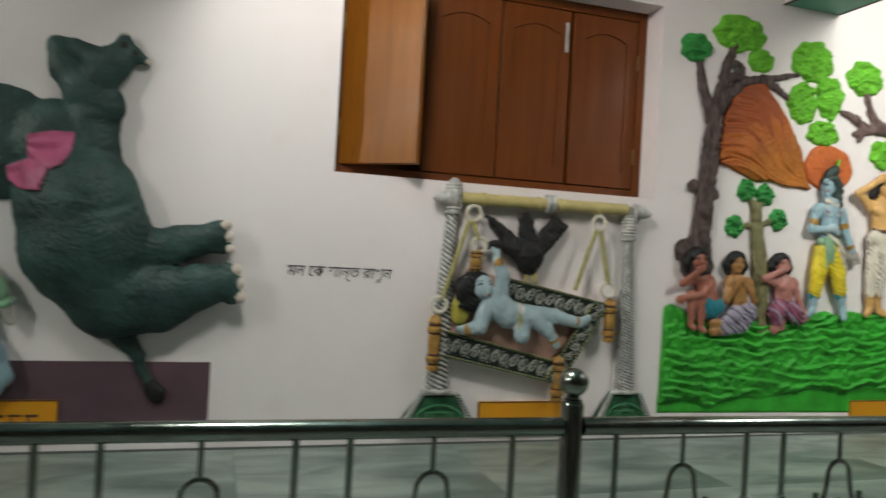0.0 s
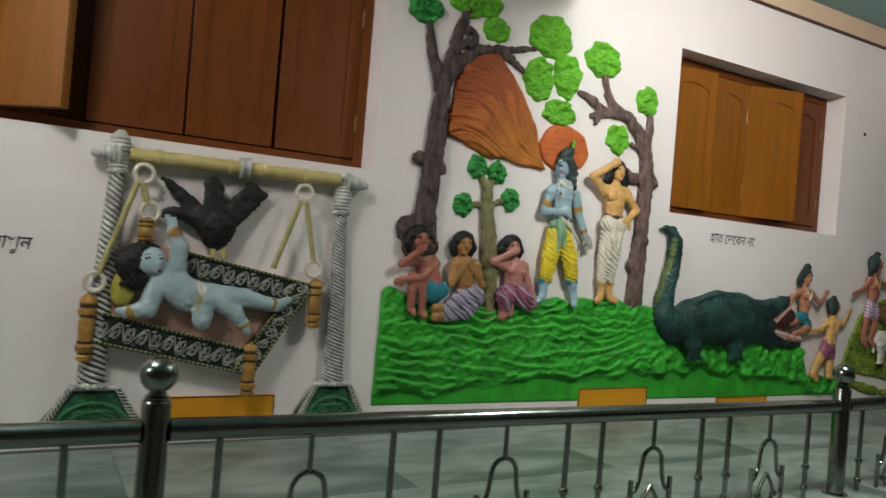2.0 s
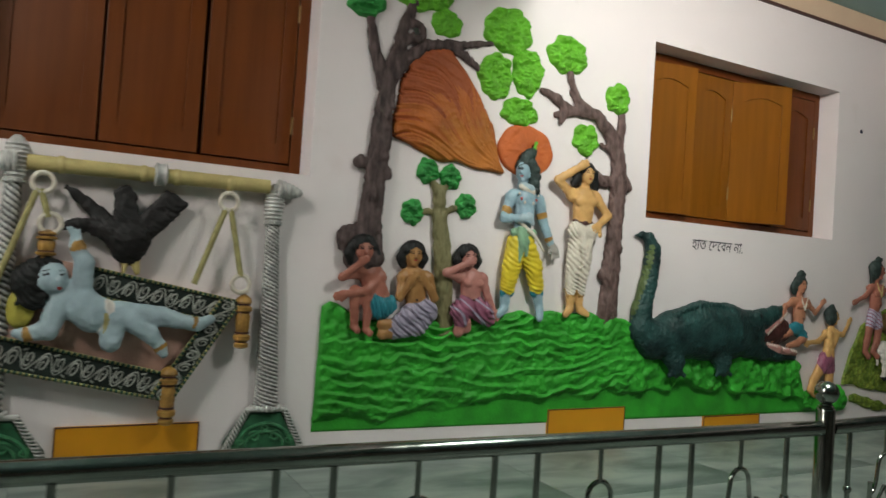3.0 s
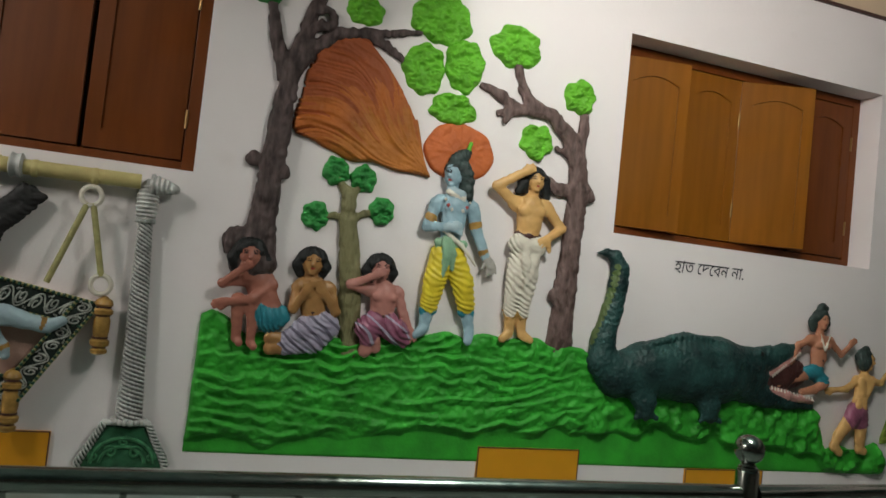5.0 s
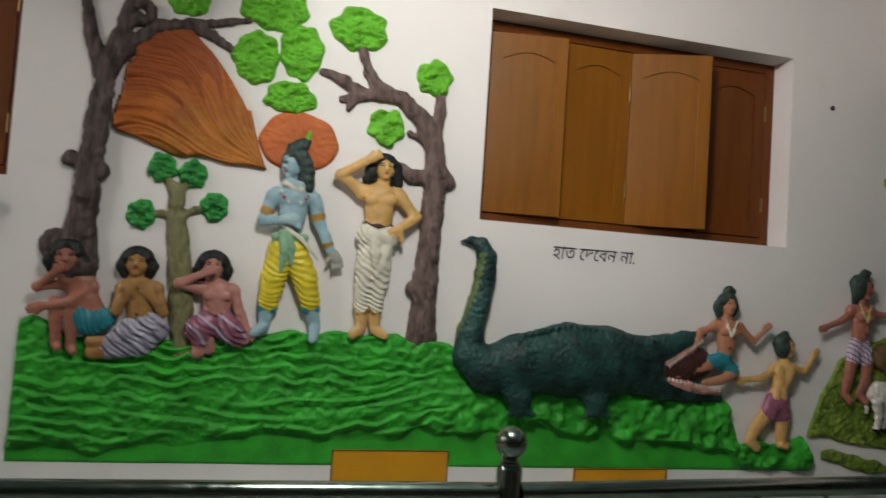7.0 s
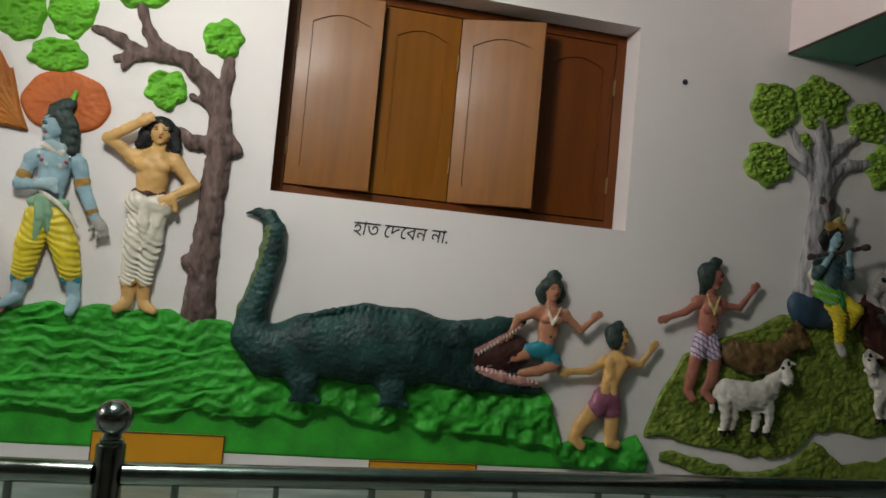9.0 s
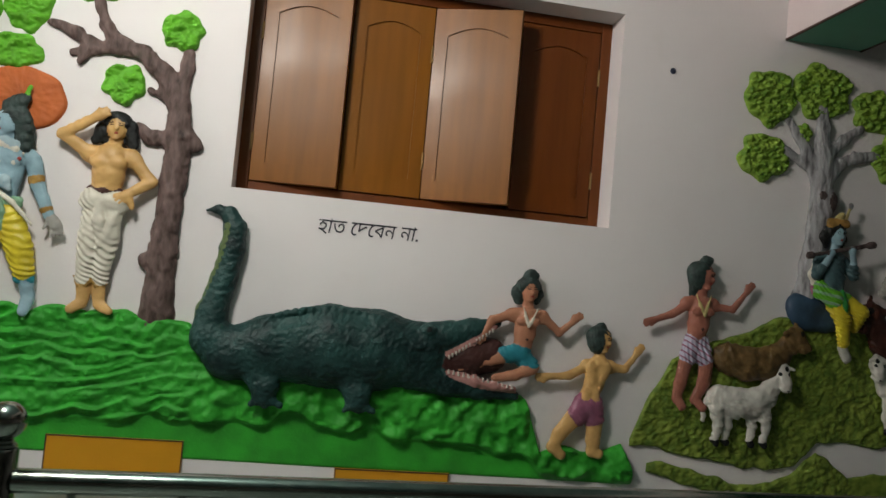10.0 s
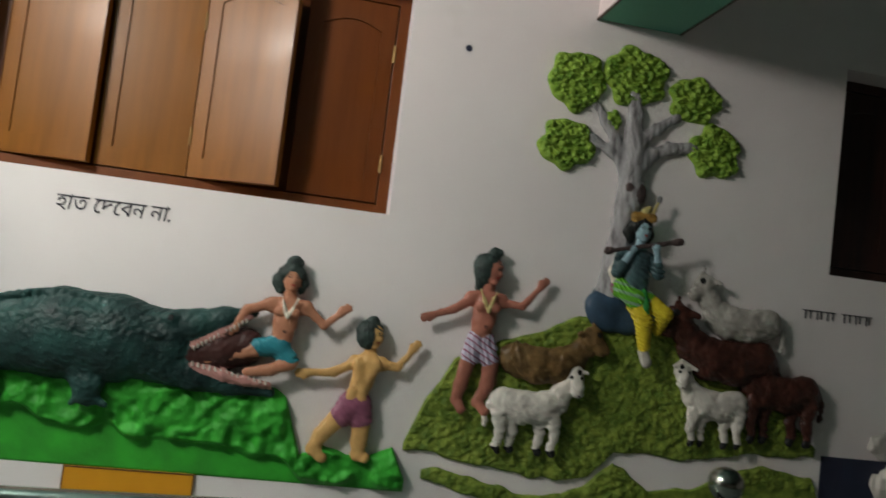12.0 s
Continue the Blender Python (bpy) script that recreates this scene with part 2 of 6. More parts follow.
def tube_bm(points, radius, sides=12, closed=False):
    """A round bar swept along points; radius is one number or one per point."""
    pts = [Vector(p) for p in points]
    n = len(pts)
    radii = radius if isinstance(radius, (list, tuple)) else [radius] * n
    bm = bmesh.new()
    rings = []
    ref = None
    for i, p in enumerate(pts):
        a = pts[(i - 1) % n] if closed or i else p
        b = pts[(i + 1) % n] if closed or i < n - 1 else p
        t = (b - a).normalized()
        if ref is None:
            ref = Vector((0, 1, 0)) if abs(t.y) < 0.9 else Vector((1, 0, 0))
        u = (ref - t * ref.dot(t)).normalized()
        ref = u
        v = t.cross(u)
        rings.append([bm.verts.new(p + (u * math.cos(k) + v * math.sin(k)) * radii[i])
                      for k in (math.tau * s / sides for s in range(sides))])
    for i in range(n if closed else n - 1):
        r0, r1 = rings[i], rings[(i + 1) % n]
        for s in range(sides):
            bm.faces.new((r0[s], r0[(s + 1) % sides], r1[(s + 1) % sides], r1[s]))
    if not closed:
        bm.faces.new(rings[0])
        bm.faces.new(rings[-1][::-1])
    bmesh.ops.recalc_face_normals(bm, faces=bm.faces[:])
    return bm


def lathe_bm(profile, at, sides=20):
    """Turned shape round a vertical axis: profile rows of (radius, height)."""
    bm = bmesh.new()
    rings = [[bm.verts.new((at[0] + r * math.cos(k), at[1] + r * math.sin(k), at[2] + h))
              for k in (math.tau * s / sides for s in range(sides))] for r, h in profile]
    for r0, r1 in zip(rings, rings[1:]):
        for s in range(sides):
            bm.faces.new((r0[s], r0[(s + 1) % sides], r1[(s + 1) % sides], r1[s]))
    bm.faces.new(rings[0][::-1])
    bm.faces.new(rings[-1])
    return bm


def prism_bm(outline, y0, y1, bevel=0.0):
    """An outline of (x, z) drawn out from y0 (front) to y1 (back)."""
    bm = bmesh.new()
    front = [bm.verts.new((x, y0, z)) for x, z in outline]
    back = [bm.verts.new((x, y1, z)) for x, z in outline]
    n = len(outline)
    bm.faces.new(front)
    bm.faces.new(back[::-1])
    for i in range(n):
        bm.faces.new((front[i], back[i], back[(i + 1) % n], front[(i + 1) % n]))
    bmesh.ops.recalc_face_normals(bm, faces=bm.faces[:])
    if bevel:
        edges = [e for e in bm.edges if all(abs(v.co.y - y0) < 1e-6 for v in e.verts)]
        bmesh.ops.bevel(bm, geom=edges, offset=bevel, segments=2, profile=0.5, affect="EDGES")
    return bm


def fnoise(x, z, scale, seed=0):
    """Smooth value noise on arrays, 0 to 1."""
    x, z = np.asarray(x) * scale, np.asarray(z) * scale
    xi, zi = np.floor(x), np.floor(z)
    fx, fz = x - xi, z - zi
    fx, fz = fx * fx * (3 - 2 * fx), fz * fz * (3 - 2 * fz)

    def h(a, b):
        s = np.sin(a * 127.1 + b * 311.7 + seed * 74.7) * 43758.5453
        return s - np.floor(s)
    return (h(xi, zi) * (1 - fx) + h(xi + 1, zi) * fx) * (1 - fz) + (h(xi, zi + 1) * (1 - fx) + h(xi + 1, zi + 1) * fx) * fz


def relief(name, inside, height, x0, x1, z0, z1, step, materials, edge=0.02, choose=None, parent=None):
    """Plaster relief on the wall: a sheet that rises from the wall where inside(x, z) > 0."""
    nx, nz = int((x1 - x0) / step) + 2, int((z1 - z0) / step) + 2
    xs, zs = np.meshgrid(x0 + np.arange(nx) * step, z0 + np.arange(nz) * step, indexing="ij")
    f = inside(xs, zs)
    up = np.clip(f / edge, -0.6, 1)
    up = np.where(up > 0, np.sqrt(np.maximum(0, 1 - (1 - up) ** 2)), up)
    h = np.where(up > 0, up * height(xs, zs), up * 0.02)
    keep = f > -edge * 0.6
    cell = keep[:-1, :-1] | keep[1:, :-1] | keep[:-1, 1:] | keep[1:, 1:]
    ids = np.arange(nx * nz).reshape(nx, nz)
    quads = np.stack([ids[:-1, :-1], ids[1:, :-1], ids[1:, 1:], ids[:-1, 1:]], -1)[cell]
    used, inv = np.unique(quads, return_inverse=True)
    co = np.stack([xs.ravel(), -h.ravel(), zs.ravel()], -1)[used]
    quads = inv.reshape(-1, 4)
    pick = None
    if choose:
        mid = co[quads].mean(1)
        pick = choose(mid[:, 0], mid[:, 2])
    return from_arrays(name, co, quads, materials, pick, parent)


def from_arrays(name, co, quads, materials, pick=None, parent=None):
    base = np.array([co[:, 0].mean(), 0.0, co[:, 2].min()])
    me = bpy.data.meshes.new(name)
    me.from_pydata((co - base).tolist(), [], quads.tolist())
    for m in materials:
        me.materials.append(m)
    if pick is not None:
        me.polygons.foreach_set("material_index", np.asarray(pick, dtype=np.int32))
    me.polygons.foreach_set("use_smooth", np.ones(len(me.polygons), dtype=bool))
    me.update()
    ob = new(name, me)
    ob.location = base
    if parent:
        ob.parent = parent
        ob.matrix_parent_inverse = Matrix.Translation(-Vector(parent.location))
    return ob


def within(x, z, outline):
    """True where (x, z) lies inside a closed outline."""
    inside = np.zeros(x.shape, bool)
    for (xa, za), (xb, zb) in zip(outline, outline[1:] + outline[:1]):
        if za != zb:
            inside ^= ((za > z) != (zb > z)) & (x < xa + (z - za) * (xb - xa) / (zb - za))
    return inside


class Sculpt:
    """Clay model: rounded limbs and lumps blended together, then skinned as one mesh.
    Places are (x, z, d): along the wall, up, and out from the wall."""

    def __init__(self, blend=0.008):
        self.items, self.paints, self.dabs, self.folds, self.bands, self.blend = [], [], [], {}, [], blend
        self.patches = []

    def slot(self, m):
        if m not in self.paints:
            self.paints.append(m)
        return self.paints.index(m)

    def limb(self, m, a, b, r0, r1=None, flat=1.0):
        self.items.append(("limb", self.slot(m), np.array(a, float), np.array(b, float), r0, r0 if r1 is None else r1, flat))
        return self

    def lump(self, m, c, r):
        self.items.append(("lump", self.slot(m), np.array(c, float), np.array(r, float)))
        return self

    def chain(self, m, pts, radii):
        for (a, ra), (b, rb) in zip(zip(pts, radii), zip(pts[1:], radii[1:])):
            self.limb(m, a, b, ra, rb)
        return self

    def dab(self, m, c, r):
        self.dabs.append((self.slot(m), np.array(c, float), r))
        return self

    def fold(self, m, amp, freq, tilt):
        self.folds[self.slot(m)] = (amp, freq, tilt)
        return self

    def band(self, m, other, freq, tilt, share=0.4):
        """Painted stripes of another colour across one cloth."""
        self.bands.append((self.slot(m), self.slot(other), freq, tilt, share))
        return self

    def patch(self, m, outline, rise, fan):
        """A thin raised piece with a sharp outline lying on the body, creased from one corner."""
        self.patches.append((self.slot(m), outline, rise, fan))
        return self

    def bounds(self):
        lo, hi = [], []
        for it in self.items:
            if it[0] == "limb":
                for p, r in ((it[2], it[4]), (it[3], it[5])):
                    lo.append(p - r), hi.append(p + r)
            else:
                lo.append(it[2] - it[3]), hi.append(it[2] + it[3])
        return np.min(lo, 0) - 0.02, np.max(hi, 0) + 0.02

    def skin(self, name, step=0.006, parent=None, rough=None, press=0.7):
        lo, hi = self.bounds()
        lo[2] = -0.02 - step
        n = np.ceil((hi - lo) / step).astype(int) + 1
        ax = [(lo[i] + np.arange(n[i]) * step).astype(np.float32) for i in range(3)]
        px, pz, pd = np.meshgrid(*ax, indexing="ij")
        total = np.full(px.shape, 9.0, np.float32)
        best = np.full(px.shape, 9.0, np.float32)
        owner = np.zeros(px.shape, np.int8)
        k = self.blend
        for it in self.items:
            if it[0] == "limb":
                _, mi, a, b, r0, r1, flat = it
                low, high = np.minimum(a - r0, b - r1) - 4 * k, np.maximum(a + r0, b + r1) + 4 * k
            else:
                _, mi, a, b = it
                low, high = a - b - 4 * k, a + b + 4 * k
            sl = tuple(slice(max(0, int((low[i] - lo[i]) / step) - 1), int((high[i] - lo[i]) / step) + 2) for i in range(3))
            x, z, d = px[sl], pz[sl], pd[sl]
            if it[0] == "limb":
                v = b - a
                t = np.clip(((x - a[0]) * v[0] + (z - a[1]) * v[1] + (d - a[2]) * v[2]) / max(1e-9, float(v @ v)), 0, 1)
                dist = np.sqrt((x - a[0] - t * v[0]) ** 2 + (z - a[1] - t * v[1]) ** 2 + ((d - a[2] - t * v[2]) / flat) ** 2) - (r0 + t * (r1 - r0))
            else:
                q = ((x - a[0]) / b[0], (z - a[1]) / b[1], (d - a[2]) / b[2])
                k0 = np.sqrt(q[0] ** 2 + q[1] ** 2 + q[2] ** 2)
                k1 = np.sqrt((q[0] / b[0]) ** 2 + (q[1] / b[1]) ** 2 + (q[2] / b[2]) ** 2) + 1e-6
                dist = k0 * (k0 - 1) / k1
            near = dist < best[sl]
            best[sl] = np.where(near, dist, best[sl])
            owner[sl] = np.where(near, mi, owner[sl])
            h = np.clip(0.5 + 0.5 * (total[sl] - dist) / k, 0, 1)
            total[sl] = np.where(total[sl] > 5, dist, total[sl] + (dist - total[sl]) * h - k * h * (1 - h))
        for mi, (amp, freq, tilt) in self.folds.items():
            c, s = math.cos(radians(tilt)), math.sin(radians(tilt))
            mids = [(it[2] + it[3]) / 2 if it[0] == "limb" else it[2] for it in self.items if it[1] == mi]
            sag = np.minimum.reduce([(px - m[0]) ** 2 + 0.3 * (pz - m[1]) ** 2 for m in mids]) if mids else 0
            wob = fnoise(px, pz, 9, mi) * 8 + fnoise(px, pz, 24, mi + 5) * 4.2
            wave = np.sin((px * c + pz * s + 0.3 * pd - 5.0 * sag) * freq * 1.3 + wob)
            total += (owner == mi) * amp * 0.6 * wave * np.clip(fnoise(px, pz, 16, mi + 9) * 1.6 - 0.25, 0.05, 1)
        if rough:
            total += rough[0] * (fnoise(px + pd * 0.7, pz + pd * 0.5, rough[1], 3) - 0.5)
        for mi, outline, rise, fan in self.patches:
            ang = np.arctan2(pz - fan[1], px - fan[0])
            total -= within(px, pz, outline) * rise * (1 + 0.45 * np.sin(ang * 11 + 3 * fnoise(px, pz, 8, 2)))
        total = np.maximum(total, -(pd + 0.02))
        co, quads = surface(total, lo, step)
        mid = co[quads].mean(1)
        cell = np.clip(np.round((mid - lo) / step).astype(int), 0, n - 1)
        pick = owner[cell[:, 0], cell[:, 1], cell[:, 2]].astype(np.int32)
        for mi, outline, rise, fan in self.patches:
            pick[within(mid[:, 0], mid[:, 1], outline) & (mid[:, 2] > 0.02)] = mi
        for mi, c, r in self.dabs:
            pick[(((mid - c) * (1, 1, 0.25)) ** 2).sum(1) < r * r] = mi
        for mi, other, freq, tilt, share in self.bands:
            c, s = math.cos(radians(tilt)), math.sin(radians(tilt))
            line = np.sin((mid[:, 0] * c + mid[:, 1] * s) * freq + 3 * fnoise(mid[:, 0], mid[:, 1], 14, 2))
            pick[(pick == mi) & (line > 1 - 2 * share)] = other
        out = np.stack([co[:, 0], -co[:, 2] * press, co[:, 1]], -1)
        return from_arrays(name, out, quads, self.paints, pick, parent)


def surface(val, lo, step):
    """Naive surface nets over a grid of signed distances."""
    neg = val < 0
    n = np.array(val.shape)
    corner = [(i, j, k) for i in (0, 1) for j in (0, 1) for k in (0, 1)]

    def cut(a, c):
        return a[c[0]:n[0] - 1 + c[0], c[1]:n[1] - 1 + c[1], c[2]:n[2] - 1 + c[2]]
    count = sum(cut(neg, c).astype(np.int8) for c in corner)
    active = (count > 0) & (count < 8)
    idx = np.argwhere(active)
    ids = np.full(active.shape, -1, np.int64)
    ids[active] = np.arange(len(idx))
    pos, hits = np.zeros((len(idx), 3)), np.zeros(len(idx))
    vals = {c: cut(val, c)[active] for c in corner}
    for c in corner:
        for axis in range(3):
            if c[axis]:
                continue
            e = tuple(1 if i == axis else c[i] for i in range(3))
            a, b = vals[c], vals[e]
            cross = (a < 0) != (b < 0)
            t = np.where(cross, a / np.where(cross, a - b, 1), 0)
            p = np.tile(np.array(c, float), (len(idx), 1))
            p[:, axis] += t
            pos += p * cross[:, None]
            hits += cross
    co = lo + (idx + pos / hits[:, None]) * step
    quads = []
    for axis in range(3):
        u, v = (axis + 1) % 3, (axis + 2) % 3
        a = [slice(None)] * 3
        b = [slice(None)] * 3
        a[axis], b[axis] = slice(0, -1), slice(1, None)
        change = neg[tuple(a)] != neg[tuple(b)]
        at = np.argwhere(change)
        at = at[(at[:, u] > 0) & (at[:, v] > 0) & (at[:, u] < n[u] - 1) & (at[:, v] < n[v] - 1)]
        inner = neg[tuple(a)][at[:, 0], at[:, 1], at[:, 2]]

        def cell(du, dv):
            q = at.copy()
            q[:, u] -= du
            q[:, v] -= dv
            return ids[q[:, 0], q[:, 1], q[:, 2]]
        q = np.stack([cell(1, 1), cell(0, 1), cell(0, 0), cell(1, 0)], -1)
        q[~inner] = q[~inner][:, ::-1]
        # wall order (x, z, out) is mirrored against world order, so turn the faces round
        quads.append(q)
    return co, np.concatenate(quads)


# ---- structure ----
def pierced_wall(name, x0, x1, z0, z1, y0, y1, holes, material):
    """A wall along x with thickness, and openings (x0, x1, z0, z1) right through it."""
    xs = sorted({x0, x1, *(v for h in holes for v in h[:2])})
    zs = sorted({z0, z1, *(v for h in holes for v in h[2:])})

    def solid(i, k):
        if not (0 <= i < len(xs) - 1 and 0 <= k < len(zs) - 1):
            return False
        cx, cz = (xs[i] + xs[i + 1]) / 2, (zs[k] + zs[k + 1]) / 2
        return not any(h[0] < cx < h[1] and h[2] < cz < h[3] for h in holes)
    bm = bmesh.new()

    def quad(*pts):
        bm.faces.new([bm.verts.new(p) for p in pts])
    for i in range(len(xs) - 1):
        for k in range(len(zs) - 1):
            if not solid(i, k):
                continue
            a, b, c, d = xs[i], xs[i + 1], zs[k], zs[k + 1]
            quad((a, y0, c), (b, y0, c), (b, y0, d), (a, y0, d))
            quad((a, y1, c), (a, y1, d), (b, y1, d), (b, y1, c))
            if not solid(i - 1, k):
                quad((a, y0, c), (a, y0, d), (a, y1, d), (a, y1, c))
            if not solid(i + 1, k):
                quad((b, y0, c), (b, y1, c), (b, y1, d), (b, y0, d))
            if not solid(i, k - 1):
                quad((a, y0, c), (a, y1, c), (b, y1, c), (b, y0, c))
            if not solid(i, k + 1):
                quad((a, y0, d), (b, y0, d), (b, y1, d), (a, y1, d))
    bmesh.ops.remove_doubles(bm, verts=bm.verts[:], dist=1e-5)
    bmesh.ops.recalc_face_normals(bm, faces=bm.faces[:])
    return part(name, bm, material)


ZP = 0.53       # top of the plinth under the reliefs
ZC = 3.06       # ceiling
XL, XR, YS = -9.0, 7.2, -8.0
W1 = (-3.26, -1.76, 1.655, 2.56)
W2 = (0.0, 1.5, 1.65, 2.545)
W3 = (3.38, 4.88, 1.65, 2.54)
tagged(pierced_wall("wall_north", XL, XR, 0, ZC, 0, 0.25, [W1, W2, W3], WALL), "white emulsion plaster wall carrying painted plaster reliefs", "wall", kind="structure")
tagged(part("wall_south", box_bm(XL, XR, YS - 0.2, YS, 0, ZC), WALL_FAR), "plain unseen wall, darkened to stand in for the unlit hall", "wall", kind="structure")
tagged(part("wall_west", box_bm(XL - 0.2, XL, YS - 0.2, 0.25, 0, ZC), WALL), "plain white plaster wall", "wall", kind="structure")
tagged(part("wall_east", box_bm(XR, XR + 0.2, YS - 0.2, 0.25, 0, ZC), WALL), "plain white plaster wall", "wall", kind="structure")
tagged(part("floor", box_bm(XL, XR, YS, -2.065, -0.1, 0), FLOOR), "grey polished marble hall floor", "floor", kind="structure")
tagged(part("ceiling", box_bm(XL - 0.2, XR + 0.2, YS - 0.2, 0.25, ZC, ZC + 0.15), CEIL), "pale blue-green painted ceiling", "ceiling", kind="structure")
plinth = tagged(part("platform", box_bm(XL, XR, -2.065, -0.001, -0.1, ZP - 0.02), JOINT), "raised polished pale marble platform below the reliefs", "platform", kind="structure")
tagged(part("baseboard", box_bm(XL, XR, -0.006, -0.0005, ZP, ZP + 0.009), JOINT), "thin dark joint strip along the foot of the wall", "baseboard", kind="structure")

for i, (bx, bw, bz) in enumerate(((-7.1, 0.33, 2.545), (-4.06, 0.33, 2.545), (-1.08, 0.34, 2.67), (2.236, 0.36, 2.545), (5.5, 0.34, 2.545)), 1):
    beam = part(f"trim_beam_{i}", box_bm(bx, bx + bw, YS, -0.0005, bz, ZC - 0.001, 0.004), BEAM_SIDE)
    beam.data.materials.append(BEAM_UNDER)
    for p in beam.data.polygons:
        if p.normal.z < -0.9:
            p.material_index = 1
    tagged(beam, "pale pink ceiling beam with a sea-green underside", "beam", kind="structure")
    for ex in (bx, bx + bw):
        tagged(part("trim_beam_edge", box_bm(ex - 0.004, ex + 0.004, YS, -0.004, bz - 0.004, bz + 0.004), BROWN_LINE), "thin dark painted line on the beam edge", "trim", kind="structure")
for a, b in ((-6.77, -4.06), (-3.73, -1.08), (-0.74, 2.236), (2.596, 5.5)):
    tagged(part("trim_cornice", box_bm(a, b, -0.012, -0.0005, 2.94, ZC - 0.002, 0.003), BEIGE), "beige painted cornice band under the ceiling", "cornice", kind="structure")
    tagged(part("trim_cornice_line", box_bm(a, b, -0.016, -0.0005, 2.926, 2.94), BROWN_LINE), "dark brown line under the cornice", "trim", kind="structure")


# ---- windows with wooden shutters ----
def leaf(parent, hinge_x, width, z0, z1, y, angle, material, side, pull=False):
    """One panelled shutter leaf. side 1: hinged on its left edge, -1: on its right edge."""
    w, h = width, z1 - z0
    s = side
    hx, hz = hinge_x - parent.location.x, z0 - parent.location.z

    def at(ob):
        ob.parent = parent
        ob.matrix_basis = pose(hx, y, hz, 0, 0, -s * angle)
        return ob

    def span(a, b):
        return (a, b) if s > 0 else (-b, -a)
    st = 0.058
    bm = box_bm(*span(0.002, w - 0.002), -0.0145, 0.014, 0.004, h - 0.004, 0.002)
    body = at(part("shutter_leaf", bm, material))
    # raised stiles and rails with an arched head to the panel
    t = -0.022
    n = 14
    arch = [(st + (w - 2 * st) * i / n, h - 0.085 - 0.035 + 0.035 * math.sin(math.pi * i / n)) for i in range(n + 1)]
    top = [(st, h - 0.006)] + arch + [(w - st, h - 0.006)]
    if s < 0:
        top = [(-x, z) for x, z in top][::-1]
    for name, b in (("stile", box_bm(*span(0.004, st), t, -0.013, 0.006, h - 0.006)),
                    ("stile", box_bm(*span(w - st, w - 0.004), t, -0.013, 0.006, h - 0.006)),
                    ("bottom_rail", box_bm(*span(st, w - st), t, -0.013, 0.006, 0.08)),
                    ("arched_rail", prism_bm(top, t, -0.013))):
        ob = part(name, b, material)
        ob.parent = body
    for z in ((0.16, h - 0.2) if angle or s < 0 else ()):
        kn = part("hinge", tube_bm([(0, -0.022, z - 0.035), (0, -0.022, z + 0.035)], 0.006, 8), BRASS, body, "small dull brass hinge")
        smooth(kn, 40)
    if pull:
        part("bolt", box_bm(*span(w - 0.032, w - 0.016), -0.030, -0.018, h - 0.2, h - 0.06, 0.003), SILVER, body, "pale steel tower bolt")
    return body


def window(name, hole, leaves, material, label):
    x0, x1, z0, z1 = hole
    y = 0.15
    win = tagged(empty(name, ((x0 + x1) / 2, 0, z0)), label, "window", kind="structure")
    ox, oz = win.location.x, z0
    f = 0.045
    for nm, b in (("window_frame", box_bm(x0 - ox, x0 - ox + f, y - 0.02, y + 0.06, 0, z1 - z0, 0.002)),
                  ("window_frame", box_bm(x1 - ox - f, x1 - ox, y - 0.02, y + 0.06, 0, z1 - z0, 0.002)),
                  ("window_head", box_bm(x0 - ox + f, x1 - ox - f, y - 0.02, y + 0.06, z1 - z0 - f, z1 - z0, 0.002)),
                  ("window_sill", box_bm(x0 - ox + f, x1 - ox - f, y - 0.02, y + 0.06, 0, f * 0.98, 0.002)),
                  ("back_board", box_bm(x0 - ox + f, x1 - ox - f, y + 0.065, y + 0.08, 0, z1 - z0, 0))):
        part(nm, b, material, win)
    for hx, w, side, ang, mat, pull in leaves:
        leaf(win, hx, w, z0 + f, z1 - f, y, ang, mat, side, pull)
    return win


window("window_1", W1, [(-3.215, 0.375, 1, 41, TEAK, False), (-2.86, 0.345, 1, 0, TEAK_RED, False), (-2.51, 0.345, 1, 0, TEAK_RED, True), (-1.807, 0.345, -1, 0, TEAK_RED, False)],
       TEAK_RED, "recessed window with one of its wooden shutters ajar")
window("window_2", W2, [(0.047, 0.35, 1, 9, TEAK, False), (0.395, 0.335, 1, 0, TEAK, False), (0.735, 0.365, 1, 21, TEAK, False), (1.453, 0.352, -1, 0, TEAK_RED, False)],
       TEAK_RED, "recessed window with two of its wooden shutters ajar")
# closed near-black leaves stand in for the dark opening
window("window_3", W3, [(3.425, 0.35, 1, 0, TEAK_UNLIT, False), (3.78, 0.345, 1, 0, TEAK_UNLIT, False), (4.13, 0.345, 1, 0, TEAK_UNLIT, False), (4.833, 0.35, -1, 0, TEAK_UNLIT, False)],
       TEAK_UNLIT, "recessed window with closed shutters, near-black to stand in for its dark inside")


# ---- steel railing on the platform ----
RY = -1.19
RAIL_TOPS = (0.905, 0.893, 0.869, 0.900, 0.890)   # rail axis at each post


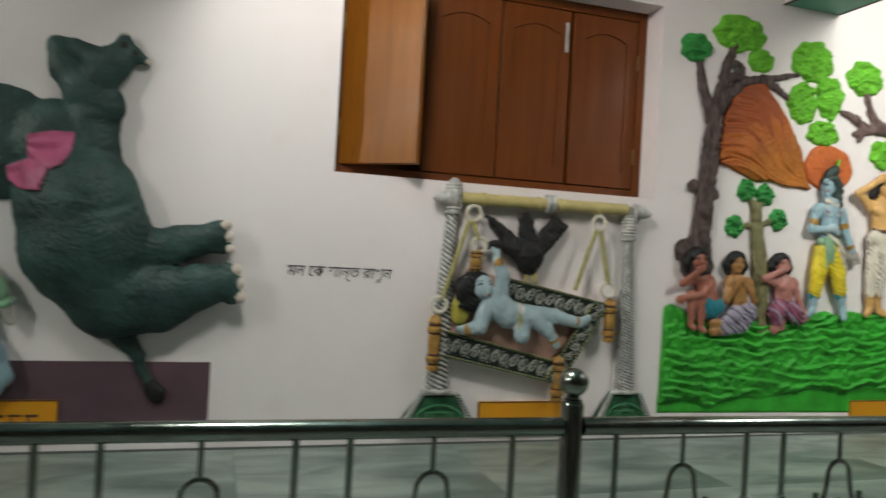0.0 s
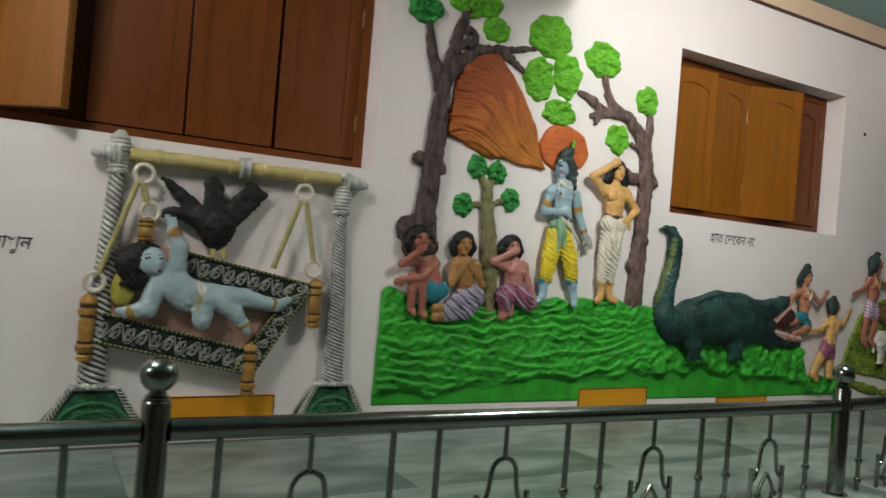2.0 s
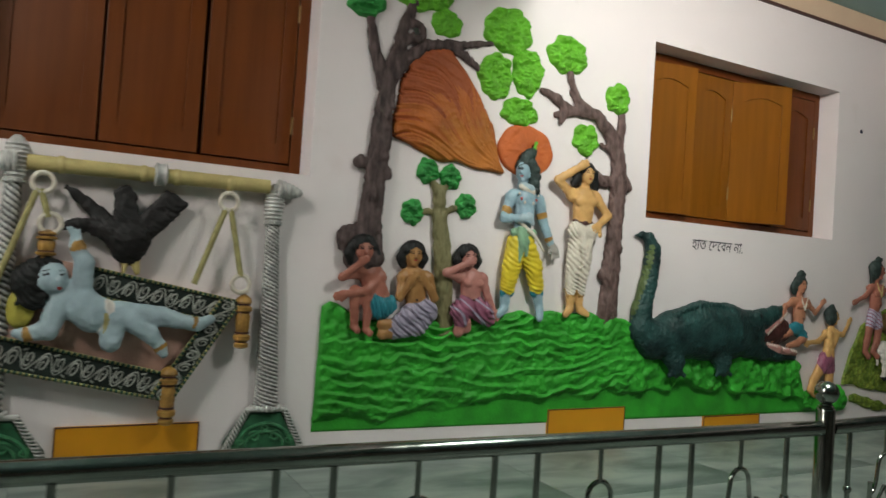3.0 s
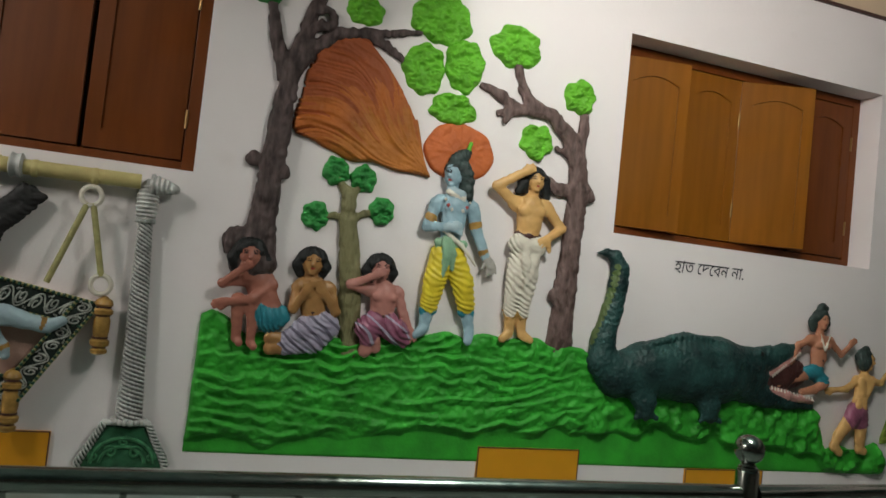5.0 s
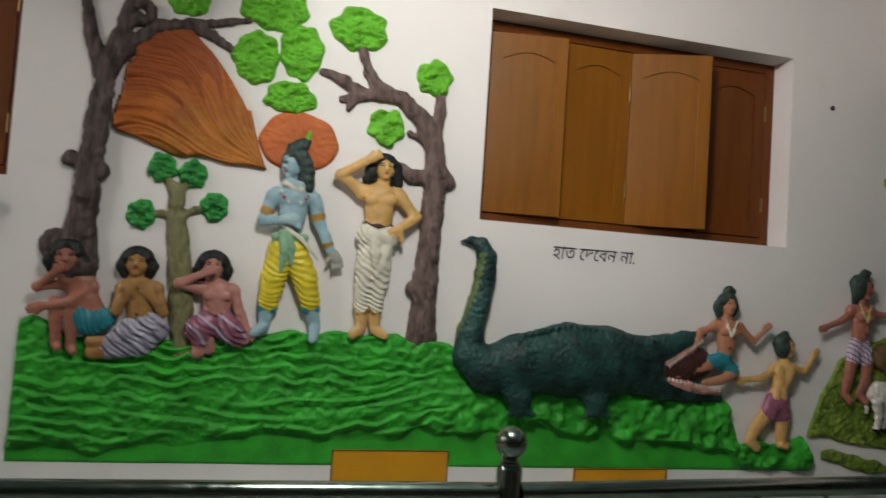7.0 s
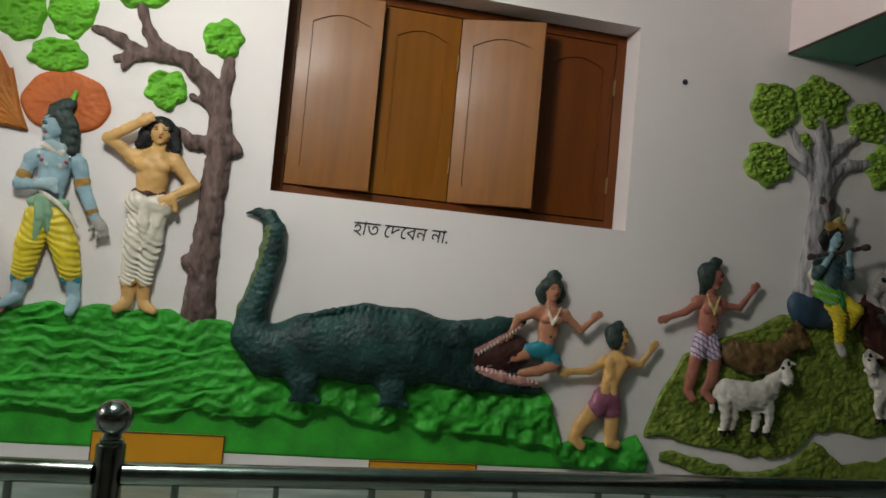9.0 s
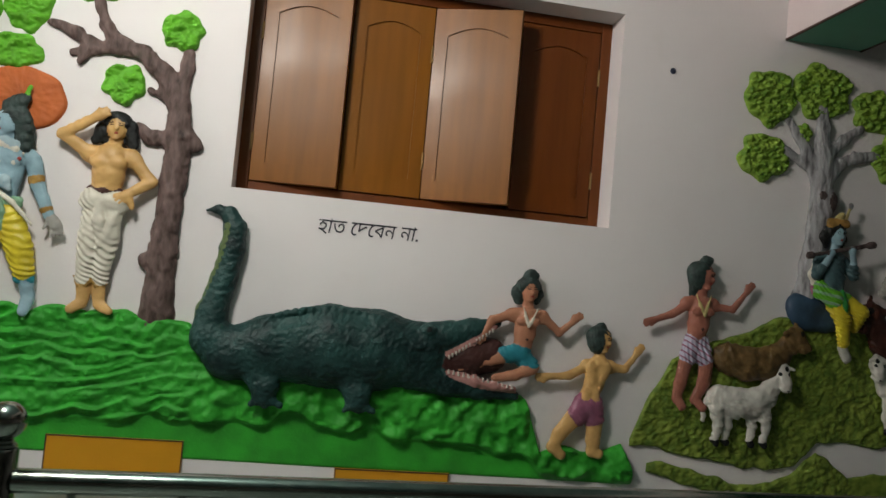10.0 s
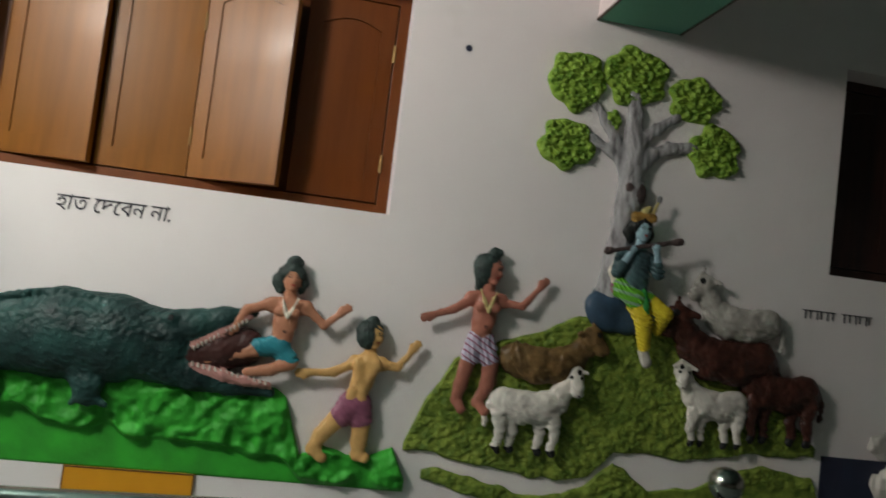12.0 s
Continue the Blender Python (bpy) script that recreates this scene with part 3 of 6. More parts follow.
def railing(x0, x1, ra, rb):
    r = tagged(empty("railing", ((x0 + x1) / 2, RY, ZP)), "polished stainless steel railing standing on the marble platform", "railing", "railing bays")
    o = Vector(r.location)

    def add(name, bm, label=""):
        bmesh.ops.translate(bm, verts=bm.verts[:], vec=-o)
        return smooth(part(name, bm, STEEL, r, label), 40)
    xa, xb = x0 + 0.031, x1 - 0.031
    add("top_rail", tube_bm([(xa, RY, ra), (xb, RY, rb)], 0.0255, 20))
    zb = ZP

    def dip(x):
        return ra + (rb - ra) * (x - x0) / (x1 - x0) - 0.886

    def bar(x):
        zt = 0.866 + dip(x)
        b = add("baluster", tube_bm([(x, RY, zb), (x, RY, zt)], 0.0088, 10))
        for z in (0.663 + dip(x), 0.585 + dip(x)):
            c = lathe_bm([(0.0075, -0.012), (0.013, -0.007), (0.0145, 0), (0.013, 0.007), (0.0075, 0.012)], (x, RY, z), 12)
            bmesh.ops.translate(c, verts=c.verts[:], vec=-o)
            smooth(part("collar", c, STEEL, b), 40)

    def arch(x):
        h = dip(x)
        add("arch_stem", tube_bm([(x, RY, 0.774 + h), (x, RY, 0.866 + h)], 0.007, 10))
        w = 0.042
        bow = [(x + w * math.cos(a), RY, 0.730 + h + 0.042 * math.sin(a)) for a in (math.pi * i / 16 for i in range(17))]
        tail_r = [(x + w + 0.003 + 0.034 * (i / 8) ** 1.5, RY, 0.710 + h - 0.075 * math.sin(i / 8 * math.pi / 2)) for i in range(9)]
        tail_l = [(2 * x - p[0], RY, p[2]) for p in tail_r]
        add("arch_bow", tube_bm(tail_r[::-1] + bow + tail_l, 0.007, 8))
        for s in (-1, 1):
            add("side_rod", tube_bm([(x + s * 0.085, RY, zb), (x + s * 0.085, RY, 0.675 + h)], 0.0085, 8))
            add("inner_rod", tube_bm([(x, RY, 0.655 + h), (x + s * 0.030, RY, 0.612 + h), (x + s * 0.043, RY, 0.578 + h), (x + s * 0.030, RY, 0.551), (x + s * 0.012, RY, zb)], 0.0065, 8))
            add("bead", lathe_bm([(0.004, -0.011), (0.012, -0.006), (0.0135, 0), (0.012, 0.006), (0.004, 0.011)], (x + s * 0.043, RY, 0.578 + h), 12))
    first = x0 + 0.362
    for i in range(4):
        arch(first + 0.573 * i)
    bar(first - 0.22)
    for i in range(3):
        bar(first + 0.573 * i + 0.22)
        bar(first + 0.573 * i + 0.355)
    bar(first + 0.573 * 3 + 0.22)
    return r


def rail_post(x, top):
    h = top - 0.886
    r = tagged(empty("railing_post", (x, RY, ZP)), "round stainless steel railing post with a ball finial", "post", "railing posts")
    smooth(part("post", lathe_bm([(0.045, 0), (0.045, 0.006), (0.031, 0.008), (0.031, 0.416 + h), (0.028, 0.422 + h)], (0, 0, 0), 24), STEEL, r), 40)
    smooth(part("collar", lathe_bm([(0.020, 0.420), (0.026, 0.424), (0.026, 0.430), (0.020, 0.433), (0.020, 0.438), (0.014, 0.444)], (0, 0, h), 24), STEEL, r), 40)
    prof = [(0.002 + 0.038 * math.sin(a), 0.477 - 0.039 * math.cos(a)) for a in (math.pi * (0.02 + 0.96 * i / 16) for i in range(17))]
    smooth(part("ball", lathe_bm(prof, (0, 0, h), 28), STEEL, r, "shiny steel ball"))
    return r


POSTS = (-5.225, -2.752, -0.255, 2.245, 4.75)
for px_, top_ in zip(POSTS, RAIL_TOPS):
    rail_post(px_, top_)
for a, b, ra_, rb_ in zip(POSTS, POSTS[1:], RAIL_TOPS, RAIL_TOPS[1:]):
    railing(a, b, ra_, rb_)


# ---- painted panels and wording on the wall ----
def panel(name, x0, x1, z0, z1, material, label, category, edged=True, out=0.010):
    p = tagged(part(name, box_bm(x0, x1, -out, 0.002, z0, z1), material), label, category)
    if edged:
        for a, b, c, d in ((x0, x1, z1 - 0.004, z1), (x0, x0 + 0.004, z0, z1 - 0.004), (x1 - 0.004, x1, z0, z1 - 0.004)):
            part("border", box_bm(a, b, -out - 0.002, -out, c, d), BROWN_LINE, p, "thin dark painted border")
    return p


far_sign = panel("sign_panel", -4.62, -4.225, 0.575, 0.73, ORANGE, "orange painted caption panel with dark border and lettering", "sign")
for k, (a, b) in enumerate(((-4.58, -4.52), (-4.51, -4.455), (-4.44, -4.40), (-4.39, -4.345), (-4.335, -4.29))):
    part("lettering_stroke", box_bm(a, b, -0.0115, -0.0101, 0.667 + 0.002 * (k % 2), 0.677), BROWN_LINE, far_sign)
    part("lettering_stroke", box_bm(a + 0.01, a + 0.016, -0.0115, -0.0101, 0.648, 0.666), BROWN_LINE, far_sign)
panel("sign_panel", -2.58, -2.11, 0.56, 0.712, ORANGE, "orange painted caption panel with dark border", "sign")
panel("sign_panel", -0.54, -0.07, 0.555, 0.704, ORANGE, "orange painted caption panel with dark border", "sign")
panel("sign_panel", 0.485, 0.925, 0.545, 0.633, ORANGE, "orange painted caption panel with dark border", "sign")
panel("sign_panel", 2.23, 2.68, 0.545, 0.628, SIGN_SHADED, "orange caption panel with dark border, shade painted in as red-brown", "sign")
panel("painted_panel", -5.4, -3.70, 0.60, 0.872, PURPLE, "purple-grey panel painted on the wall", "panel", False, 0.004)
panel("painted_panel", 3.42, 4.6, 0.56, 0.893, NAVY, "dark navy panel painted on the wall", "panel", False, 0.004)


def lettering(name, words, x0, x1, z, label):
    """Hand-painted wording, scaled to run from x0 to x1 with its foot at z."""
    cu = bpy.data.curves.new(name, "FONT")
    cu.body, cu.extrude, cu.size = words, 0.0, 0.1
    tmp = new(name, cu)
    bpy.context.view_layer.update()
    me = bpy.data.meshes.new_from_object(tmp.evaluated_get(bpy.context.evaluated_depsgraph_get()))
    bpy.data.objects.remove(tmp)
    xs = [v.co.x for v in me.vertices]
    k = (x1 - x0) / max(1e-6, max(xs) - min(xs))
    lo = min(xs)
    for v in me.vertices:
        v.co = Vector(((v.co.x - lo + 0.16 * v.co.y) * k, 0, v.co.y * k * 1.15))
    me.materials.append(INK)
    ob = new(name, me)
    ob.location = (x0, -0.0025, z)
    return tagged(ob, label, "lettering")


lettering("wall_lettering", "হাত েদেবন না.", 0.33, 0.72, 1.515, "black hand-painted Bengali words on the white wall")
lettering("wall_lettering", "মন েক শান্ত রাখুন", -3.43, -3.00, 1.225, "black hand-painted Bengali words on the white wall")
scrawl = tagged(empty("wall_lettering", (3.27, -0.003, 1.455)), "black hand-painted words on the white wall", "lettering")
for i, (a, b) in enumerate(((0, 0.05), (0.056, 0.10), (0.105, 0.155), (0.185, 0.235), (0.24, 0.285), (0.29, 0.33))):
    part("stroke", box_bm(a, b, -0.001, 0.002, 0.034, 0.0385), GREY_INK, scrawl)
    part("stroke", box_bm(a + 0.012, a + 0.0165, -0.001, 0.002, 0.0, 0.034), GREY_INK, scrawl)
    part("stroke", box_bm(b - 0.014, b - 0.0095, -0.001, 0.002, 0.004, 0.034), GREY_INK, scrawl)
hole = smooth(part("plug_hole", lathe_bm([(0.012, 0), (0.013, 0.004), (0.008, 0.006)], (0, 0, 0), 14), NAVY), 40)
hole.matrix_basis = pose(1.728, 0.001, 2.336, 90)
tagged(hole, "small dark plug in the white wall", "plug")


# ---- ground and foliage reliefs ----
def blob(cx, cz, rx, rz, seed, lumpy=0.10):
    def f(x, z):
        u, v = (x - cx) / rx, (z - cz) / rz
        a = np.arctan2(v, u)
        edge = 1 - 0.5 * lumpy + lumpy * 1.25 * (np.abs(np.sin(2.5 * a + seed)) * 0.6 + np.sin(3 * a + seed) * 0.25 + np.sin(5 * a + seed * 2.3) * 0.45 + np.sin(8 * a + seed * 4.1) * 0.35)
        return (edge - np.sqrt(u * u + v * v)) * min(rx, rz)
    return f


def crown(name, cx, cz, rx, rz, material, label, seed, high=0.035, grain=38.0, parent=None, step=0.004):
    f = blob(cx, cz, rx, rz, seed, 0.10)

    def h(x, z):
        row = z * 1.7 + 0.02 * fnoise(x, z, 15, seed)
        n = 0.5 * fnoise(x, row, grain * 0.8, seed) + 0.3 * fnoise(x + 3, row, grain * 1.9, seed + 4) + 0.2 * fnoise(x, z, grain * 3.2, seed + 6)
        n = np.clip((n - 0.3) * 2.1, 0, 1)
        return high * (0.32 + 0.66 * n)
    ob = relief(name, f, h, cx - rx * 1.35, cx + rx * 1.35, cz - rz * 1.35, cz + rz * 1.35, step, [material], 0.018, None, parent)
    return tagged(ob, label)


def meadow_inside(x, z):
    top = np.interp(x, [-1.70, -1.64, -1.58, -1.47, -1.3, -1.1, -0.95, -0.75, -0.55, -0.35, -0.1, 0.02, 0.3, 1.16, 1.21, 1.28, 1.36, 1.5, 1.62, 1.68],
                    [1.135, 1.16, 1.135, 1.085, 1.07, 1.095, 1.125, 1.14, 1.155, 1.15, 1.125, 1.05, 0.97, 0.96, 0.93, 0.73, 0.765, 0.74, 0.78, 0.66])
    top = top + 0.012 * (fnoise(x, 0 * z, 22, 5) - 0.5) + 0.026 * (np.abs(np.sin(x * 17 + 2.5 * fnoise(x, 0 * z, 4, 6))) ** 0.7 - 0.55) * np.clip((0.1 - x) / 0.2, 0, 1)
    low = np.interp(x, [-1.7, 1.7], [0.652, 0.622])
    left = -1.675 - 0.02 * (1.15 - z) + 0.008 * fnoise(z, x * 0, 9, 2)
    return np.minimum(np.minimum(top - z, z - low), np.minimum(x - left, 1.678 - x))


def scallops(x, wavy, rows, wide, seed):
    """Overlapping hand-thrown plaster ripples: rows of short curved lips."""
    ph = wavy * rows + 1.8 * fnoise(x, wavy, 5, seed) + 0.9 * fnoise(x, wavy, 13, seed + 1)
    row = np.floor(ph)
    u = x * wide + row * 0.618 + 1.3 * fnoise(x, row, 6, seed + 2)
    lip = np.abs(np.sin(math.pi * u)) ** 0.6
    ph = ph + 0.35 * lip
    saw = ph - np.floor(ph)
    return np.where(saw < 0.78, (saw / 0.78) ** 1.4, (1 - saw) / 0.22) * (0.35 + 0.65 * lip)


def meadow_height(x, z):
    wavy = z - 0.085 * np.sin((x + 0.35) * 1.9) - 0.02 * fnoise(x, z, 4, 8)
    short = scallops(x, wavy + 0.04 * x, 20, 7.0, 1)
    long_ = scallops(x * 0.35, wavy + 0.10 * x, 17, 3.0, 31)
    band = np.clip(1.4 - np.abs(wavy - 0.90) / 0.055, 0, 1) * np.clip((x + 1.6) / 0.5, 0, 1)
    waves = 0.008 + 0.024 * (short * (1 - band) + long_ * band) * (0.25 + 0.9 * fnoise(x, z, 7, 17)) + 0.012 * fnoise(x, z, 40, 3) + 0.005 * fnoise(x, z, 90, 13)
    clump = fnoise(x, z, 13, 4)
    bush = 0.008 + 0.030 * np.clip((0.65 * clump + 0.55 * fnoise(x, z, 30, 14) - 0.28) * 1.7, 0, 1) + 0.010 * fnoise(x, z, 52, 7)
    mix = np.clip((x + 0.12 + 0.2 * (1.0 - z)) / 0.12, 0, 1)
    rough = waves * (1 - mix) + bush * mix
    floor_z = np.interp(x, [-1.7, -1.0, -0.2, 0.3, 1.0, 1.3, 1.7], [0.70, 0.735, 0.765, 0.80, 0.73, 0.66, 0.64]) + 0.09 * (fnoise(x, z, 10, 11) - 0.5)
    t = np.clip((z - floor_z) / 0.022, 0, 1)
    return 0.005 + t * rough


tagged(relief("meadow_relief", meadow_inside, meadow_height, -1.74, 1.72, 0.60, 1.2, 0.005, [GREEN], 0.012),
       "bright green rippled plaster meadow on the white wall", "relief")


def hill_inside(x, z):
    top = np.interp(x, [1.66, 1.72, 1.82, 1.95, 2.12, 2.3, 2.5, 2.7, 2.9, 3.1, 3.3, 3.4], [0.80, 0.96, 1.14, 1.2, 1.27, 1.35, 1.36, 1.33, 1.24, 1.12, 1.0, 0.9])
    low = np.interp(x, [1.66, 1.85, 2.05, 2.27, 2.4, 2.5, 2.65, 2.8, 2.95, 3.1, 3.25, 3.4], [0.785, 0.76, 0.725, 0.705, 0.735, 0.83, 0.845, 0.825, 0.84, 0.875, 0.875, 0.89])
    w = 0.02 * (fnoise(x, z, 18, 5) - 0.5)
    return np.minimum(np.minimum(top - z, z - low) + w, np.minimum(x - 1.66, 3.385 - x))


def verge_inside(x, z):
    top = np.interp(x, [1.74, 1.8, 1.95, 2.15, 2.3, 2.42, 2.5, 2.56, 2.66, 2.85, 3.0, 3.15, 3.3, 3.38, 3.44], [0.715, 0.725, 0.69, 0.645, 0.655, 0.72, 0.80, 0.76, 0.70, 0.72, 0.78, 0.835, 0.81, 0.80, 0.66])
    low = np.interp(x, [1.74, 1.9, 2.1, 2.3, 3.45], [0.68, 0.63, 0.61, 0.60, 0.60])
    w = 0.02 * (fnoise(x, z, 18, 15) - 0.5)
    return np.minimum(np.minimum(top - z, z - low) + w, np.minimum(x - 1.74, 3.43 - x))


def moss_height(x, z):
    n = 0.55 * fnoise(x * 0.7, z, 80, 21) + 0.45 * fnoise(x * 0.7, z, 135, 22)
    return 0.009 + 0.006 * fnoise(x, z, 24, 25) + 0.008 * np.clip((n - 0.3) * 2.2, 0, 1) * (0.7 + 0.5 * fnoise(x, z, 9, 23))


def verge_height(x, z):
    flat = np.clip((x - 2.62) / 0.1, 0, 1) * np.clip((0.76 - z) / 0.04, 0, 1)
    return moss_height(x, z) * (1 - flat) + 0.006 * flat


tagged(relief("hill_relief", hill_inside, moss_height, 1.62, 3.42, 0.68, 1.4, 0.0045, [OLIVE], 0.012), "mossy olive-green plaster hillock on the white wall", "relief")
tagged(relief("verge_relief", verge_inside, verge_height, 1.70, 3.46, 0.58, 0.87, 0.0045, [OLIVE], 0.012), "mossy olive-green plaster verge below the hillock", "relief")


# ---- plaster trees ----
big = Sculpt(0.012)
big.chain(BARK_DARK, [(-1.515, 1.36, 0.02), (-1.505, 1.45, 0.02), (-1.497, 1.55, 0.025), (-1.49, 1.75, 0.025), (-1.472, 1.95, 0.025), (-1.46, 2.08, 0.02), (-1.43, 2.2, 0.02), (-1.395, 2.34, 0.015), (-1.345, 2.46, 0.01)],
          [0.088, 0.060, 0.047, 0.041, 0.038, 0.035, 0.028, 0.025, 0.020])
big.chain(BARK_DARK, [(-1.48, 2.06, 0.02), (-1.525, 2.2, 0.015), (-1.555, 2.33, 0.01)], [0.030, 0.024, 0.018])
big.chain(BARK_DARK, [(-1.455, 2.08, 0.02), (-1.385, 2.185, 0.02), (-1.29, 2.262, 0.02), (-1.17, 2.285, 0.015), (-0.97, 2.335, 0.01)], [0.034, 0.029, 0.025, 0.020, 0.011])
big.chain(BARK_DARK, [(-1.19, 2.285, 0.015), (-1.11, 2.255, 0.01), (-1.01, 2.20, 0.01)], [0.022, 0.019, 0.012])
# curled stump on the fork
big.chain(BARK_DARK, [(-1.41, 2.235, 0.03)] + [(-1.352 + 0.034 * math.cos(a), 2.305 + 0.034 * math.sin(a), 0.04) for a in (-2.2 + 0.62 * i for i in range(9))], [0.020] + [0.016 - 0.0007 * i for i in range(9)])
for gx, gz0, gz1 in ((-1.522, 1.50, 1.95), (-1.498, 1.45, 2.02), (-1.474, 1.48, 2.05)):
    big.chain(BARK_DARK, [(gx + 0.036 * f + 0.005 * math.sin(f * 9 + gx * 40), gz0 + (gz1 - gz0) * f, 0.052 - 0.010 * f) for f in (i / 8 for i in range(9))], [0.013, 0.016, 0.011, 0.016, 0.012, 0.017, 0.011, 0.014, 0.008])
big.lump(BARK_DARK, (-1.555, 1.735, 0.02), (0.030, 0.028, 0.04)).lump(BARK_DARK, (-1.585, 1.42, 0.01), (0.05, 0.06, 0.05)).lump(BARK_DARK, (-1.455, 1.93, 0.065), (0.018, 0.022, 0.02)).lump(BARK_DARK, (-1.50, 1.60, 0.07), (0.018, 0.024, 0.02)).lump(BARK_DARK, (-1.44, 1.70, 0.04), (0.02, 0.025, 0.03))
big.fold(BARK_DARK, 0.005, 150, 4)
tree = tagged(empty("tree_relief", (-1.5, 0, 1.35)), "plaster relief tree with mauve-brown trunk and green leaf clumps", "tree relief")
big.skin("trunk", 0.005, tree, (0.009, 48), 0.6)
for i, (cx, cz, rx, rz) in enumerate(((-1.575, 2.39, 0.085, 0.07), (-1.33, 2.49, 0.15, 0.09), (-1.20, 2.375, 0.075, 0.06), (-0.885, 2.41, 0.13, 0.105), (-0.94, 2.195, 0.088, 0.105), (-0.77, 2.24, 0.085, 0.11))):
    crown("leaf_clump", cx, cz, rx, rz, LEAF if i else LEAF_DARK, "", i + 1, parent=tree)

slim = Sculpt(0.015)
slim.chain(BARK, [(-0.215, 1.10, -0.055), (-0.215, 1.19, 0.0), (-0.215, 1.4, 0.02), (-0.205, 1.64, 0.02), (-0.20, 1.80, 0.02), (-0.215, 1.93, 0.02), (-0.27, 2.03, 0.02), (-0.35, 2.10, 0.02), (-0.43, 2.12, 0.015), (-0.52, 2.10, 0.012), (-0.60, 2.075, 0.01)],
           [0.088, 0.060, 0.048, 0.045, 0.050, 0.040, 0.036, 0.03, 0.032, 0.024, 0.014])
slim.chain(BARK, [(-0.45, 2.12, 0.015), (-0.50, 2.2, 0.012), (-0.535, 2.29, 0.01)], [0.026, 0.022, 0.018])
slim.chain(BARK, [(-0.52, 2.11, 0.012), (-0.6, 2.15, 0.01), (-0.68, 2.175, 0.01)], [0.024, 0.022, 0.016])
slim.chain(BARK, [(-0.215, 1.97, 0.02), (-0.2, 2.08, 0.012), (-0.20, 2.15, 0.01)], [0.03, 0.024, 0.018])
slim.chain(BARK, [(-0.22, 1.80, 0.02), (-0.30, 1.80, 0.02), (-0.345, 1.83, 0.015)], [0.035, 0.028, 0.018])
slim.chain(BARK, [(-0.25, 1.95, 0.02), (-0.32, 1.97, 0.015)], [0.02, 0.014])
slim.chain(BARK, [(-0.55, 2.10, 0.02), (-0.573, 2.045, 0.02)], [0.018, 0.014])
slim.lump(BARK, (-0.145, 1.79, 0.02), (0.03, 0.03, 0.03)).lump(BARK, (-0.265, 1.345, 0.02), (0.035, 0.03, 0.035)).lump(BARK, (-0.20, 1.60, 0.06), (0.02, 0.02, 0.02)).lump(BARK, (-0.19, 1.48, 0.06), (0.018, 0.02, 0.02))
slim.fold(BARK, 0.0055, 170, 28)
tree2 = tagged(empty("tree_relief", (-0.21, 0, 1.08)), "plaster relief tree with crooked mauve-brown trunk and green leaf clumps", "tree relief")
slim.skin("trunk", 0.006, tree2, (0.010, 45), 0.6)
for i, (cx, cz, rx, rz) in enumerate(((-0.80, 2.055, 0.10, 0.065), (-0.55, 2.365, 0.115, 0.09), (-0.23, 2.21, 0.075, 0.075), (-0.415, 1.985, 0.075, 0.075))):
    crown("leaf_clump", cx, cz, rx, rz, LEAF, "", i + 9, parent=tree2)

sap = Sculpt(0.012)
sap.chain(BARK_GREEN, [(-1.12, 1.06, 0.01), (-1.14, 1.25, 0.02), (-1.16, 1.42, 0.02), (-1.18, 1.55, 0.02), (-1.19, 1.66, 0.015)], [0.045, 0.042, 0.04, 0.034, 0.028])
sap.chain(BARK_GREEN, [(-1.185, 1.64, 0.015), (-1.235, 1.71, 0.01)], [0.02, 0.014])
sap.chain(BARK_GREEN, [(-1.185, 1.64, 0.015), (-1.14, 1.70, 0.01)], [0.018, 0.013])
sap.chain(BARK_GREEN, [(-1.175, 1.55, 0.015), (-1.235, 1.565, 0.01), (-1.28, 1.555, 0.01)], [0.02, 0.013, 0.012])
sap.chain(BARK_GREEN, [(-1.175, 1.56, 0.015), (-1.12, 1.585, 0.01), (-1.07, 1.60, 0.01)], [0.02, 0.013, 0.012])
sap.fold(BARK_GREEN, 0.002, 160, 8)
tree3 = tagged(empty("sapling_relief", (-1.13, 0, 1.03)), "small plaster sapling with olive trunk and four leaf tufts", "tree relief")
sap.skin("trunk", 0.006, tree3, (0.010, 45), 0.6)
for i, (cx, cz) in enumerate(((-1.245, 1.735), (-1.135, 1.72), (-1.305, 1.555), (-1.05, 1.605))):
    crown("leaf_tuft", cx, cz, 0.052, 0.055, LEAF_DARK, "", i + 21, 0.035, 50, tree3)

oak = Sculpt(0.015)
oak.chain(BARK_GREY, [(2.40, 1.42, 0.02), (2.42, 1.6, 0.03), (2.44, 1.8, 0.03), (2.445, 1.95, 0.025), (2.44, 2.08, 0.02), (2.43, 2.25, 0.015)], [0.065, 0.056, 0.052, 0.05, 0.042, 0.03])
oak.chain(BARK_GREY, [(2.43, 1.98, 0.025), (2.36, 2.07, 0.02), (2.27, 2.2, 0.01)], [0.03, 0.026, 0.018])
oak.chain(BARK_GREY, [(2.43, 1.93, 0.025), (2.36, 2.02, 0.02), (2.25, 2.07, 0.01)], [0.028, 0.024, 0.018])
oak.chain(BARK_GREY, [(2.45, 2.05, 0.025), (2.53, 2.14, 0.02), (2.62, 2.2, 0.01)], [0.028, 0.026, 0.02])
oak.chain(BARK_GREY, [(2.45, 1.93, 0.025), (2.52, 2.03, 0.02), (2.60, 2.07, 0.015), (2.70, 2.09, 0.01)], [0.03, 0.028, 0.026, 0.022])
# dark lumps stand in for the shaded hollow below the fork
oak.lump(BARK_DARK, (2.475, 1.86, 0.055), (0.030, 0.045, 0.022)).lump(BARK_DARK, (2.43, 1.885, 0.075), (0.016, 0.018, 0.012))
oak.fold(BARK_GREY, 0.003, 150, 5)
